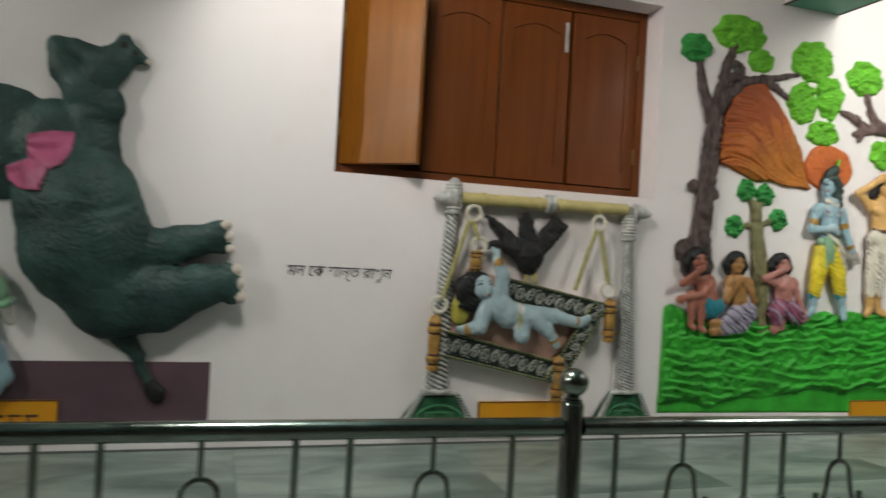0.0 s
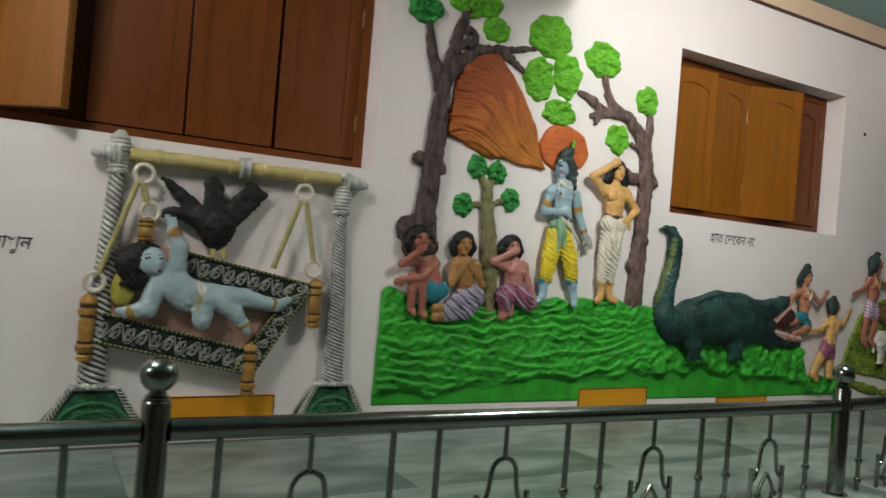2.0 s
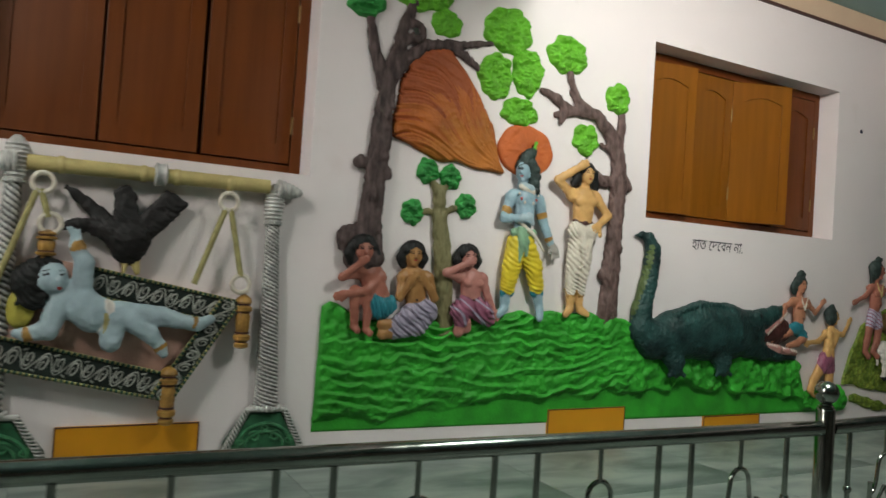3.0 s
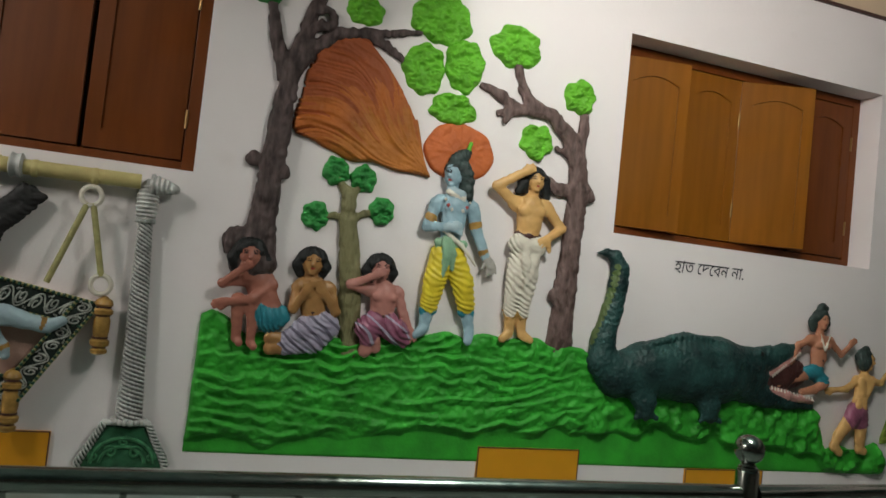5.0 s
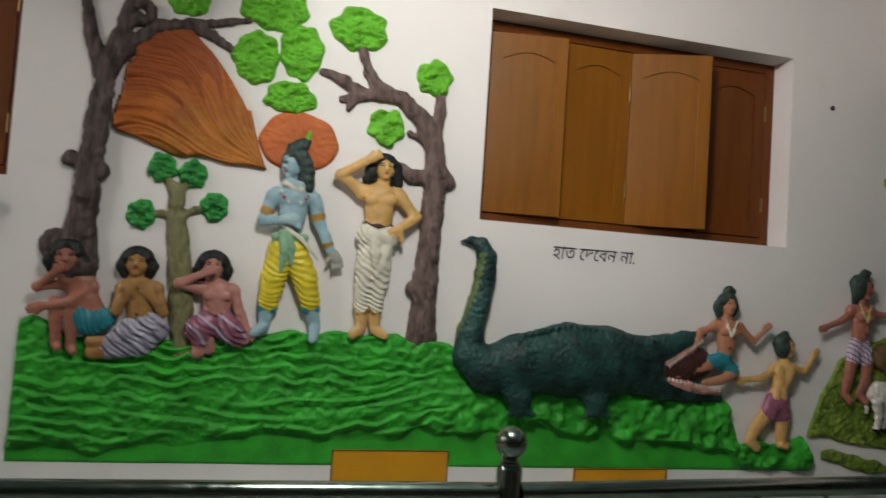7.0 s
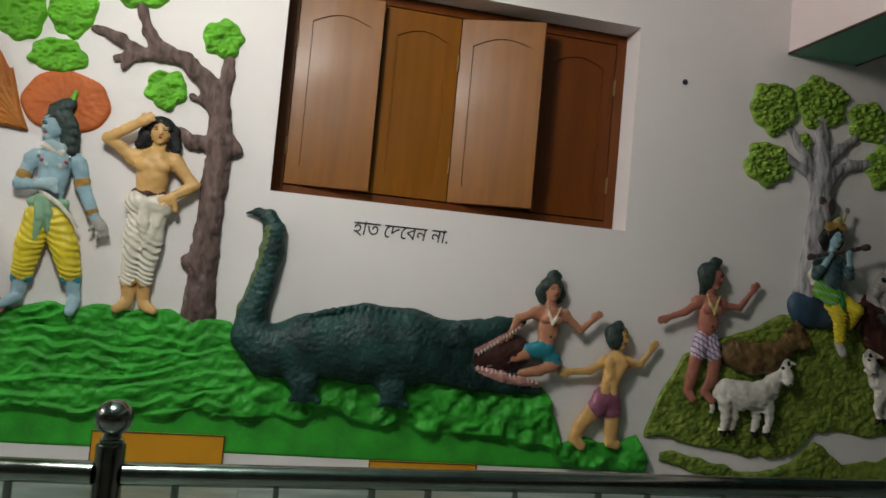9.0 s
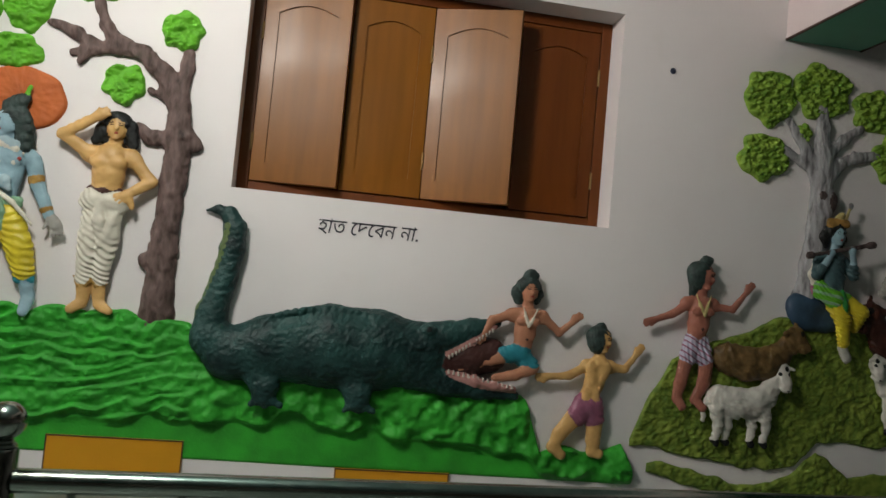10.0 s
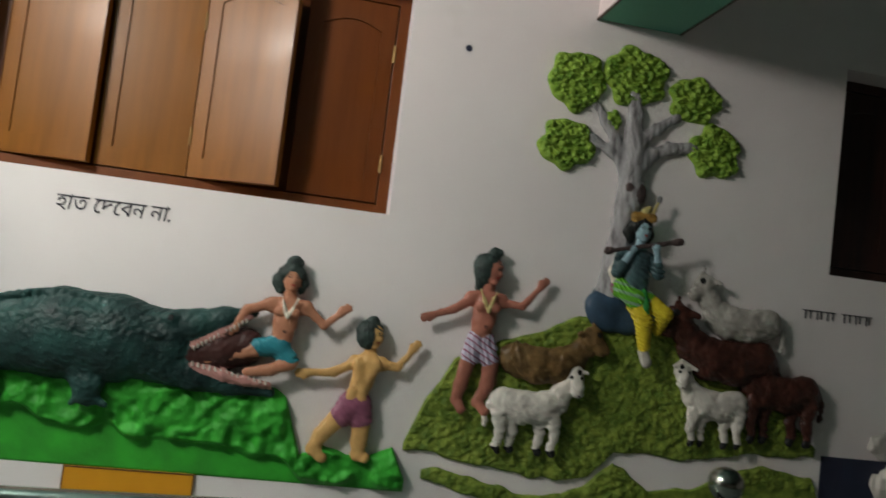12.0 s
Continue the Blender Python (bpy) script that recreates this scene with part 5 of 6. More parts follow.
s.dab(HAIR, (0.785, 1.185, 0.130), 0.011)
for i in range(16):
    u = i / 15
    s.dab(CROC_PALE, (-0.018 + 0.030 * math.sin(1.2 + u * 3.0) - 0.055 * u, 1.50 - 0.38 * u, 0.045), 0.0145)
    s.lump(CROC, (0.045 - 0.062 * u + 0.012 * math.sin(u * 3), 1.50 - 0.34 * u, 0.066 + 0.018 * u), (0.022, 0.0075, 0.014))
croc = done(s, "crocodile_relief", "dark teal painted plaster crocodile with open toothed jaws", 0.0045, "relief", (0.0055, 95), 0.75)
tooth_bm = lathe_bm([(0.0052, -0.006), (0.0046, 0.002), (0.0030, 0.008), (0.0006, 0.012)], (0, 0, 0), 7)
tooth_mesh = bpy.data.meshes.new("tooth")
tooth_bm.to_mesh(tooth_mesh)
tooth_bm.free()
tooth_mesh.materials.append(TOOTH)
for i in range(14):
    u = i / 13
    for x, z, d, lean in ((0.875 + 0.255 * u, 1.030 - 0.043 * u, 0.076 - 0.008 * u, -8), (0.872 + 0.165 * u, 1.088 + 0.112 * u, 0.078 - 0.014 * u, 172)):
        tooth = new("tooth", tooth_mesh)
        tooth.parent = croc
        tooth.matrix_basis = pose(x - croc.location.x, -d, z - croc.location.z, 0, lean + 9 * math.sin(i * 2.7), 0)

# boy climbing from the jaws
s = Sculpt(0.007)
head(s, 1.178, 1.365, 0.046, SKIN_C, HAIR_G, 0.2, True, 0.075)
s.lump(HAIR_G, (1.18, 1.425, 0.065), (0.032, 0.026, 0.03))
s.chain(SKIN_C, [(1.175, 1.255, 0.07), (1.17, 1.20, 0.075), (1.165, 1.15, 0.075)], [0.046, 0.042, 0.038])
s.limb(SKIN_C, (1.12, 1.265, 0.065), (1.235, 1.265, 0.065), 0.03)
arm(s, SKIN_C, (1.105, 1.265, 0.07), (1.035, 1.24, 0.09), (1.0, 1.185, 0.10), 0.022)
arm(s, SKIN_C, (1.25, 1.26, 0.07), (1.31, 1.21, 0.08), (1.365, 1.26, 0.08), 0.020)
s.chain(TEAL, [(1.16, 1.12, 0.08), (1.09, 1.11, 0.095)], [0.042, 0.033])
s.limb(TEAL, (1.17, 1.10, 0.08), (1.205, 1.075, 0.09), 0.036, 0.029)
s.chain(SKIN_C, [(1.08, 1.10, 0.10), (0.99, 1.07, 0.10), (0.92, 1.045, 0.10)], [0.026, 0.021, 0.015])
s.chain(SKIN_C, [(1.21, 1.065, 0.09), (1.14, 1.035, 0.11), (1.06, 1.02, 0.11)], [0.026, 0.021, 0.016])
s.chain(WHITE, [(1.15, 1.30, 0.115), (1.175, 1.225, 0.128), (1.21, 1.30, 0.115)], [0.004, 0.005, 0.004])
chest(s, SKIN_C, 1.175, 1.245, 0.11, 0.048)
s.fold(TEAL, 0.008, 280, 60)
done(s, "climbing_figure", "painted plaster boy in teal shorts sitting in the crocodile's jaws")

# boy seen from behind, reaching up
s = Sculpt(0.007)
head(s, 1.495, 1.19, 0.048, SKIN_B, HAIR_G, 0.7, False, 0.06)
s.lump(HAIR_G, (1.475, 1.19, 0.06), (0.042, 0.05, 0.045)).lump(HAIR_G, (1.49, 1.245, 0.05), (0.024, 0.02, 0.022))
s.chain(SKIN_B, [(1.487, 1.085, 0.055), (1.475, 1.02, 0.06), (1.458, 0.965, 0.055)], [0.048, 0.042, 0.038])
s.limb(SKIN_B, (1.44, 1.09, 0.05), (1.54, 1.09, 0.05), 0.028)
arm(s, SKIN_B, (1.435, 1.085, 0.055), (1.365, 1.045, 0.07), (1.275, 1.035, 0.07), 0.022)
s.limb(SKIN_B, (1.455, 1.085, 0.085), (1.462, 1.03, 0.09), 0.024, 0.016).limb(SKIN_B, (1.515, 1.085, 0.085), (1.495, 1.03, 0.09), 0.024, 0.016)
s.limb(SKIN_B, (1.442, 0.985, 0.09), (1.44, 0.965, 0.09), 0.018).limb(SKIN_B, (1.478, 0.985, 0.09), (1.476, 0.965, 0.09), 0.018)
arm(s, SKIN_B, (1.545, 1.09, 0.055), (1.60, 1.085, 0.06), (1.645, 1.15, 0.06), 0.020)
s.chain(MAROON, [(1.45, 0.935, 0.055), (1.42, 0.895, 0.06)], [0.055, 0.045])
s.limb(MAROON, (1.47, 0.935, 0.055), (1.485, 0.885, 0.055), 0.052, 0.044)
s.chain(SKIN_B, [(1.405, 0.885, 0.055), (1.35, 0.815, 0.055), (1.325, 0.765, 0.055), (1.36, 0.735, 0.06)], [0.036, 0.03, 0.024, 0.02])
s.chain(SKIN_B, [(1.49, 0.87, 0.055), (1.49, 0.80, 0.055), (1.49, 0.755, 0.055), (1.515, 0.745, 0.06)], [0.036, 0.03, 0.024, 0.02])
s.fold(MAROON, 0.006, 230, 45)
done(s, "climbing_figure", "painted plaster boy in mauve shorts reaching up the wall")

# boy with outstretched arms on the hillock
s = Sculpt(0.007)
head(s, 1.915, 1.485, 0.054, SKIN_A, HAIR_G, 0.75, False, 0.065)
s.lump(HAIR_G, (1.89, 1.49, 0.06), (0.046, 0.056, 0.048)).lump(HAIR_G, (1.925, 1.555, 0.055), (0.03, 0.022, 0.026))
s.limb(HAIR_G, (1.885, 1.47, 0.05), (1.875, 1.42, 0.045), 0.03, 0.02)
s.chain(SKIN_A, [(1.91, 1.36, 0.06), (1.905, 1.30, 0.06), (1.90, 1.245, 0.055)], [0.050, 0.045, 0.040])
s.limb(SKIN_A, (1.85, 1.375, 0.055), (1.965, 1.375, 0.055), 0.03)
arm(s, SKIN_A, (1.85, 1.37, 0.06), (1.785, 1.325, 0.075), (1.705, 1.295, 0.075), 0.022)
arm(s, SKIN_A, (1.965, 1.37, 0.06), (2.05, 1.365, 0.07), (2.115, 1.445, 0.06), 0.019)
s.limb(STRIPE, (1.885, 1.22, 0.055), (1.868, 1.155, 0.06), 0.040, 0.037).limb(STRIPE, (1.918, 1.22, 0.055), (1.94, 1.155, 0.06), 0.040, 0.037)
s.chain(SKIN_A, [(1.86, 1.13, 0.06), (1.845, 1.05, 0.055), (1.835, 0.985, 0.05), (1.855, 0.955, 0.07)], [0.030, 0.027, 0.020, 0.018])
s.chain(SKIN_A, [(1.95, 1.13, 0.06), (1.945, 1.05, 0.055), (1.915, 0.985, 0.05), (1.945, 0.955, 0.07)], [0.030, 0.027, 0.020, 0.018])
s.chain(STRAW, [(1.875, 1.41, 0.10), (1.91, 1.33, 0.118), (1.94, 1.41, 0.10)], [0.004, 0.005, 0.004])
chest(s, SKIN_A, 1.91, 1.345, 0.10, 0.05)
s.band(STRIPE, MAROON, 300, 62, 0.2).fold(STRIPE, 0.008, 240, 20)
done(s, "standing_figure", "painted plaster boy in striped shorts with outstretched arms")

# seated blue flute player
s = Sculpt(0.006)
head(s, 2.497, 1.718, 0.046, BLUE, HAIR, 0.35, True, 0.10)
s.limb(GOLD, (2.462, 1.768, 0.105), (2.535, 1.770, 0.105), 0.022, 0.018).limb(STRAW, (2.50, 1.79, 0.10), (2.515, 1.808, 0.10), 0.020, 0.012)
s.limb(STRAW, (2.53, 1.785, 0.095), (2.553, 1.835, 0.09), 0.010, 0.006).lump(BARK_GREY, (2.557, 1.850, 0.09), (0.011, 0.017, 0.009))
s.chain(SHIRT, [(2.485, 1.60, 0.09), (2.49, 1.54, 0.095), (2.495, 1.48, 0.09)], [0.056, 0.052, 0.048])
s.limb(SHIRT, (2.43, 1.605, 0.085), (2.545, 1.605, 0.085), 0.031)
s.chain(SHIRT, [(2.425, 1.60, 0.09), (2.405, 1.545, 0.115), (2.42, 1.575, 0.14)], [0.027, 0.024, 0.020])
s.limb(BLUE, (2.42, 1.575, 0.14), (2.445, 1.622, 0.152), 0.017, 0.014).lump(BLUE, (2.452, 1.637, 0.155), (0.018, 0.015, 0.014))
s.chain(SHIRT, [(2.55, 1.60, 0.09), (2.578, 1.555, 0.115), (2.565, 1.59, 0.14)], [0.027, 0.024, 0.020])
s.limb(BLUE, (2.565, 1.59, 0.14), (2.55, 1.64, 0.152), 0.017, 0.014).lump(BLUE, (2.545, 1.655, 0.155), (0.018, 0.015, 0.014))
s.limb(BARK_DARK, (2.345, 1.617, 0.158), (2.645, 1.690, 0.150), 0.009).limb(BARK_DARK, (2.345, 1.617, 0.158), (2.358, 1.620, 0.158), 0.015).limb(BARK_DARK, (2.63, 1.687, 0.15), (2.648, 1.691, 0.15), 0.015)
s.chain(LEAF, [(2.435, 1.475, 0.105), (2.49, 1.445, 0.125), (2.55, 1.455, 0.105)], [0.036, 0.040, 0.030])
s.limb(LEAF, (2.425, 1.50, 0.105), (2.48, 1.45, 0.125), 0.024)
s.chain(YELLOW, [(2.50, 1.43, 0.11), (2.53, 1.36, 0.135), (2.545, 1.27, 0.12)], [0.042, 0.036, 0.027])
s.chain(YELLOW, [(2.555, 1.44, 0.10), (2.615, 1.40, 0.135), (2.60, 1.335, 0.11)], [0.038, 0.032, 0.022])
s.limb(COW_GREY, (2.548, 1.245, 0.11), (2.56, 1.205, 0.13), 0.023, 0.021)
s.chain(WHITE, [(2.42, 1.605, 0.09), (2.395, 1.545, 0.09), (2.41, 1.495, 0.09)], [0.016, 0.020, 0.014]).lump(MAROON, (2.412, 1.49, 0.08), (0.022, 0.034, 0.028))
s.chain(LEAF_DARK, [(2.52, 1.475, 0.135), (2.53, 1.42, 0.152), (2.535, 1.385, 0.15)], [0.014, 0.015, 0.008])
s.fold(YELLOW, 0.007, 290, 75).fold(LEAF, 0.006, 300, 60).fold(SHIRT, 0.006, 200, 65).band(LEAF, SASH, 210, 78, 0.3)
done(s, "seated_figure", "painted plaster blue flute player in yellow trousers seated on a rock")
s = Sculpt(0.02)
s.lump(ROCK, (2.415, 1.395, 0.03), (0.10, 0.09, 0.07)).lump(ROCK, (2.50, 1.36, 0.02), (0.09, 0.06, 0.07))
done(s, "rock_relief", "dark blue painted plaster rock on the hillock", 0.006, "relief", (0.02, 14))


def cow(name, x, z, size, way, coat, hoof, label, legs=True, d=0.035, raised=0.0, stance=1.0, front=False):
    """Cow standing along the wall; (x, z) is the middle of the barrel, way 1 looks to +x."""
    k, w = size, way
    c = Sculpt(0.012 * k)

    def p(u, v, out=0.0):
        return (x + w * u * k, z + v * k, d + out * k)
    c.chain(coat, [p(-0.13, 0.01), p(-0.04, -0.01, 0.01), p(0.06, 0.0, 0.01), p(0.12, 0.03)], [0.070 * k, 0.076 * k, 0.075 * k, 0.064 * k])
    c.chain(coat, [p(0.12, 0.04), p(0.17, 0.09 + raised * 0.4, 0.01), p(0.20, 0.12 + raised, 0.015)], [0.056 * k, 0.048 * k, 0.042 * k])
    hx, hz = 0.195, 0.135 + raised
    tip = (0.012, -0.075, 0.075) if front else (0.045, -0.05, 0.035)
    c.limb(coat, p(hx, hz, 0.02), p(hx + tip[0], hz + tip[1], tip[2]), 0.044 * k, 0.030 * k)
    c.lump(hoof, p(hx + tip[0] * 1.15, hz + tip[1] * 1.18, tip[2] + 0.012), (0.014 * k, 0.011 * k, 0.014 * k))
    if front:
        c.limb(coat, p(hx + 0.02, hz + 0.02, 0.03), p(hx + 0.062, hz + 0.012, 0.045), 0.016 * k, 0.009 * k)
        c.dab(HAIR, p(hx - 0.022, hz - 0.014, 0.066), 0.009 * k).dab(HAIR, p(hx + 0.03, hz - 0.014, 0.063), 0.009 * k)
    c.limb(coat, p(hx - 0.02, hz + 0.02, 0.03), p(hx - 0.065, hz + 0.005, 0.055), 0.018 * k, 0.010 * k)
    c.limb(coat, p(hx + 0.005, hz + 0.035, 0.01), p(hx + 0.0, hz + 0.065, 0.01), 0.012 * k, 0.007 * k)
    c.dab(HAIR, p(hx + 0.02, hz + 0.012, 0.055), 0.013 * k)
    c.chain(coat, [p(-0.185, 0.03, 0.0), p(-0.215, -0.04, 0.01), p(-0.21, -0.10, 0.01)], [0.014 * k, 0.010 * k, 0.014 * k])
    if legs:
        for u, o in ((-0.15, 0.03), (-0.085, 0.0), (0.05, 0.0), (0.115, 0.03)):
            c.chain(coat, [p(u, -0.05, o), p(u + 0.012, -0.125 * stance, o), p(u, -0.185 * stance, o)], [0.038 * k, 0.024 * k, 0.021 * k])
            c.limb(hoof, p(u, -0.195 * stance, o), p(u + 0.008, -0.208 * stance, o + 0.005), 0.019 * k)
    c.fold(coat, 0.004, 160, 70)
    return done(c, name, label, 0.004, "statue", (0.008, 52))


cow("calf_figure", 2.125, 0.99, 0.82, 1, COW_WHITE, HAIR, "white painted plaster calf with black hooves on the hillock", d=0.06, raised=0.035, front=True)
cow("calf_figure", 2.885, 1.065, 0.76, -1, COW_WHITE, HAIR, "white painted plaster calf with black hooves facing the flute player", d=0.06, raised=0.035, front=True)
cow("calf_figure", 2.17, 1.155, 0.92, 1, COW_BROWN, HAIR, "tan-brown painted plaster calf lying on the hillock", False, 0.04)
cow("cow_figure", 2.98, 1.40, 0.92, -1, COW_GREY, HAIR, "pale grey painted plaster cow with lifted head", False, 0.03, 0.02)
cow("cow_figure", 2.92, 1.245, 1.15, -1, COW_RED, HAIR, "dark red-brown painted plaster cow", False, 0.045)
cow("cow_figure", 3.17, 1.14, 0.95, -1, COW_RED, HAIR, "dark red-brown painted plaster cow on the slope", True, 0.05)

# elephant hung head up
s = Sculpt(0.02)
s.chain(HIDE, [(-4.17, 1.76, 0.03), (-4.165, 1.64, 0.04), (-4.195, 1.46, 0.04), (-4.155, 1.30, 0.05), (-4.07, 1.13, 0.05)], [0.10, 0.10, 0.215, 0.228, 0.165])
s.lump(HIDE, (-4.48, 1.66, 0.0), (0.22, 0.21, 0.09)).lump(HIDE, (-4.29, 1.66, 0.02), (0.15, 0.17, 0.12))
s.chain(HIDE, [(-4.13, 1.82, 0.05), (-4.20, 1.87, 0.06), (-4.265, 1.95, 0.05), (-4.30, 2.035, 0.03)], [0.080, 0.068, 0.055, 0.026])
s.chain(HIDE, [(-4.15, 1.92, 0.06), (-4.10, 1.98, 0.06), (-4.07, 2.055, 0.05)], [0.07, 0.062, 0.034])
s.chain(HIDE, [(-4.10, 2.00, 0.05), (-4.04, 2.02, 0.05), (-3.995, 2.005, 0.05)], [0.045, 0.03, 0.014])
s.chain(HIDE, [(-4.30, 2.025, 0.03), (-4.24, 2.03, 0.035), (-4.15, 1.99, 0.04)], [0.03, 0.026, 0.05])
s.chain(HIDE, [(-4.0, 1.27, 0.06), (-3.84, 1.325, 0.08), (-3.71, 1.36, 0.08)], [0.10, 0.068, 0.056])
s.limb(HIDE, (-3.695, 1.395, 0.085), (-3.68, 1.325, 0.085), 0.032)
s.chain(HIDE, [(-4.05, 1.12, 0.07), (-3.90, 1.115, 0.10), (-3.76, 1.165, 0.11), (-3.67, 1.185, 0.105)], [0.155, 0.122, 0.085, 0.066])
s.limb(HIDE, (-3.655, 1.235, 0.11), (-3.635, 1.135, 0.11), 0.032)
s.chain(HIDE, [(-4.02, 0.97, 0.04), (-3.965, 0.90, 0.03), (-3.945, 0.84, 0.03), (-3.915, 0.785, 0.03)], [0.045, 0.024, 0.016, 0.013])
s.chain(HAIR, [(-3.91, 0.785, 0.03), (-3.89, 0.755, 0.03), (-3.885, 0.735, 0.03)], [0.022, 0.03, 0.018])
for i in range(3):
    s.lump(TOOTH, (-3.667 + 0.009 * i, 1.408 - 0.046 * i, 0.105), (0.018, 0.0165, 0.022))
    s.lump(TOOTH, (-3.622 + 0.010 * i, 1.240 - 0.054 * i, 0.130), (0.018, 0.019, 0.022))
s.lump(TOOTH, (-4.068, 2.092, 0.05), (0.014, 0.010, 0.014)).lump(TOOTH, (-3.982, 2.003, 0.05), (0.014, 0.010, 0.014))
s.dab(HAIR, (-4.07, 2.05, 0.085), 0.014).dab(HAIR, (-4.03, 2.025, 0.08), 0.013)
s.patch(PINK, [(-4.365, 1.685), (-4.29, 1.705), (-4.21, 1.71), (-4.215, 1.64), (-4.24, 1.585), (-4.285, 1.56), (-4.305, 1.485), (-4.37, 1.49), (-4.425, 1.52), (-4.43, 1.57), (-4.36, 1.60)], 0.012, (-4.40, 1.66))
s.fold(HIDE, 0.0034, 270, 87)
done(s, "elephant_relief", "dark grey-teal painted plaster elephant with pink inner ear", 0.006, "relief", (0.006, 45), 0.58)

# figure at the end of the elephant scene
s = Sculpt(0.012)
s.chain(BLUE, [(-4.52, 1.0, 0.05), (-4.45, 0.90, 0.06), (-4.41, 0.82, 0.06), (-4.46, 0.74, 0.05)], [0.06, 0.05, 0.036, 0.03])
s.chain(SASH, [(-4.55, 1.22, 0.06), (-4.47, 1.15, 0.07), (-4.42, 1.09, 0.07)], [0.07, 0.05, 0.036])
s.limb(COW_GREY, (-4.42, 1.08, 0.07), (-4.39, 1.02, 0.07), 0.03, 0.018)
s.chain(SASH, [(-4.55, 1.12, 0.06), (-4.54, 1.02, 0.06)], [0.07, 0.06])
s.limb(BLUE, (-4.58, 1.35, 0.05), (-4.56, 1.2, 0.05), 0.06)
head(s, -4.58, 1.5, 0.058, BLUE, HAIR, 0.6, True)
s.fold(SASH, 0.008, 110, 60)
done(s, "standing_figure", "painted plaster blue figure in a green cloth beside the elephant")

# white bird on the navy panel's edge
s = Sculpt(0.012)
s.lump(COW_WHITE, (3.76, 0.80, 0.03), (0.10, 0.08, 0.06)).lump(COW_GREY, (3.70, 0.955, 0.02), (0.07, 0.05, 0.04)).lump(COW_GREY, (3.78, 0.98, 0.02), (0.08, 0.06, 0.04))
done(s, "shrub_relief", "pale grey and white plaster shrub beside the navy panel", 0.007, "relief", (0.03, 40))


# ---- swing with sleeping blue child and black bird ----
swing = tagged(empty("swing_relief", (-2.3, 0, 0.58)), "painted plaster swing with twisted silver posts and scroll-bordered bed", "swing relief")
SW = Vector(swing.location)


def sw(name, bm, mat, label="", angle=40):
    bmesh.ops.translate(bm, verts=bm.verts[:], vec=-SW)
    return smooth(part(name, bm, mat, swing, label), angle)


def twisted_bm(a, b, r0, r1, turns, lobes=4, depth=0.14, sides=40, rows=200):
    a, b = Vector(a), Vector(b)
    t = (b - a).normalized()
    u = Vector((0, 1, 0))
    u = (u - t * u.dot(t)).normalized()
    v = t.cross(u)
    bm = bmesh.new()
    rings = []
    for i in range(rows + 1):
        f = i / rows
        c, r = a.lerp(b, f), r0 + (r1 - r0) * f
        ring = []
        for s_ in range(sides):
            k = math.tau * s_ / sides
            groove = (0.5 + 0.5 * math.cos(lobes * (k + turns * math.tau * f))) ** 3
            rr = r * (1 - depth * groove)
            ring.append(bm.verts.new(c + (u * math.cos(k) + v * math.sin(k)) * rr))
        rings.append(ring)
    for q0, q1 in zip(rings, rings[1:]):
        for s_ in range(sides):
            face = bm.faces.new((q0[s_], q0[(s_ + 1) % sides], q1[(s_ + 1) % sides], q1[s_]))
            f = (rings.index(q0) + 0.5) / rows
            face.material_index = int(math.cos(lobes * (math.tau * (s_ + 0.5) / sides + turns * math.tau * f)) > 0.5)
    bm.faces.new(rings[0])
    bm.faces.new(rings[-1])
    bmesh.ops.recalc_face_normals(bm, faces=bm.faces[:])
    return bm


def ring_bm(x, z, d, r, wire):
    return tube_bm([(x + r * math.cos(a), -d, z + r * math.sin(a)) for a in (math.tau * i / 20 for i in range(20))], wire, 8, True)


sw("swing_post", twisted_bm((-2.782, -0.016, 0.765), (-2.752, -0.022, 1.52), 0.050, 0.027, 7.5, 5, 0.24), SILVER, "silver twisted post with dark grooves").data.materials.append(GROOVE)
sw("swing_post", twisted_bm((-1.872, -0.012, 0.760), (-1.896, -0.020, 1.455), 0.047, 0.025, 8, 6, 0.22), SILVER, "silver twisted post with dark grooves").data.materials.append(GROOVE)


def bead_ring_bm(x, z, ring, bead, count, y=-0.014):
    """A ring of small round beads round an upright post."""
    bm = bmesh.new()
    for i in range(count):
        k = math.tau * i / count
        bmesh.ops.create_uvsphere(bm, u_segments=8, v_segments=6, radius=bead, matrix=Matrix.Translation((x + ring * math.cos(k), y + ring * math.sin(k), z)))
    return bm


for px2, foot, head_z, r_low, r_top in ((-2.782, 0.765, 1.52, 0.050, 0.027), (-1.872, 0.760, 1.455, 0.047, 0.025)):
    tx = -2.750 if px2 < -2 else -1.897
    sw("foot_collar", bead_ring_bm(px2, foot, r_low + 0.006, 0.011, 18), SILVER, "silver ring of beads")
    sw("head_collar", bead_ring_bm(tx, head_z, r_top + 0.004, 0.007, 16, -0.022), SILVER, "silver ring of beads")
    ribs = []
    for i in range(17):
        f = i / 16
        ribs.append((0.030 + 0.006 * math.sin(f * 3.1) + (0.0035 if i % 2 else -0.0015), 0.012 + 0.115 * f))
    sw("post_head", lathe_bm([(0.022, 0.0), (0.034, 0.004), (0.034, 0.010)] + ribs + [(0.020, 0.140), (0.010, 0.150)], (tx, -0.026, head_z), 18), SILVER, "ribbed silver post head")
sw("bar", tube_bm([(-2.72, -0.040, 1.585), (-1.925, -0.040, 1.59)], 0.026, 18), STRAW, "straw-coloured round bar")
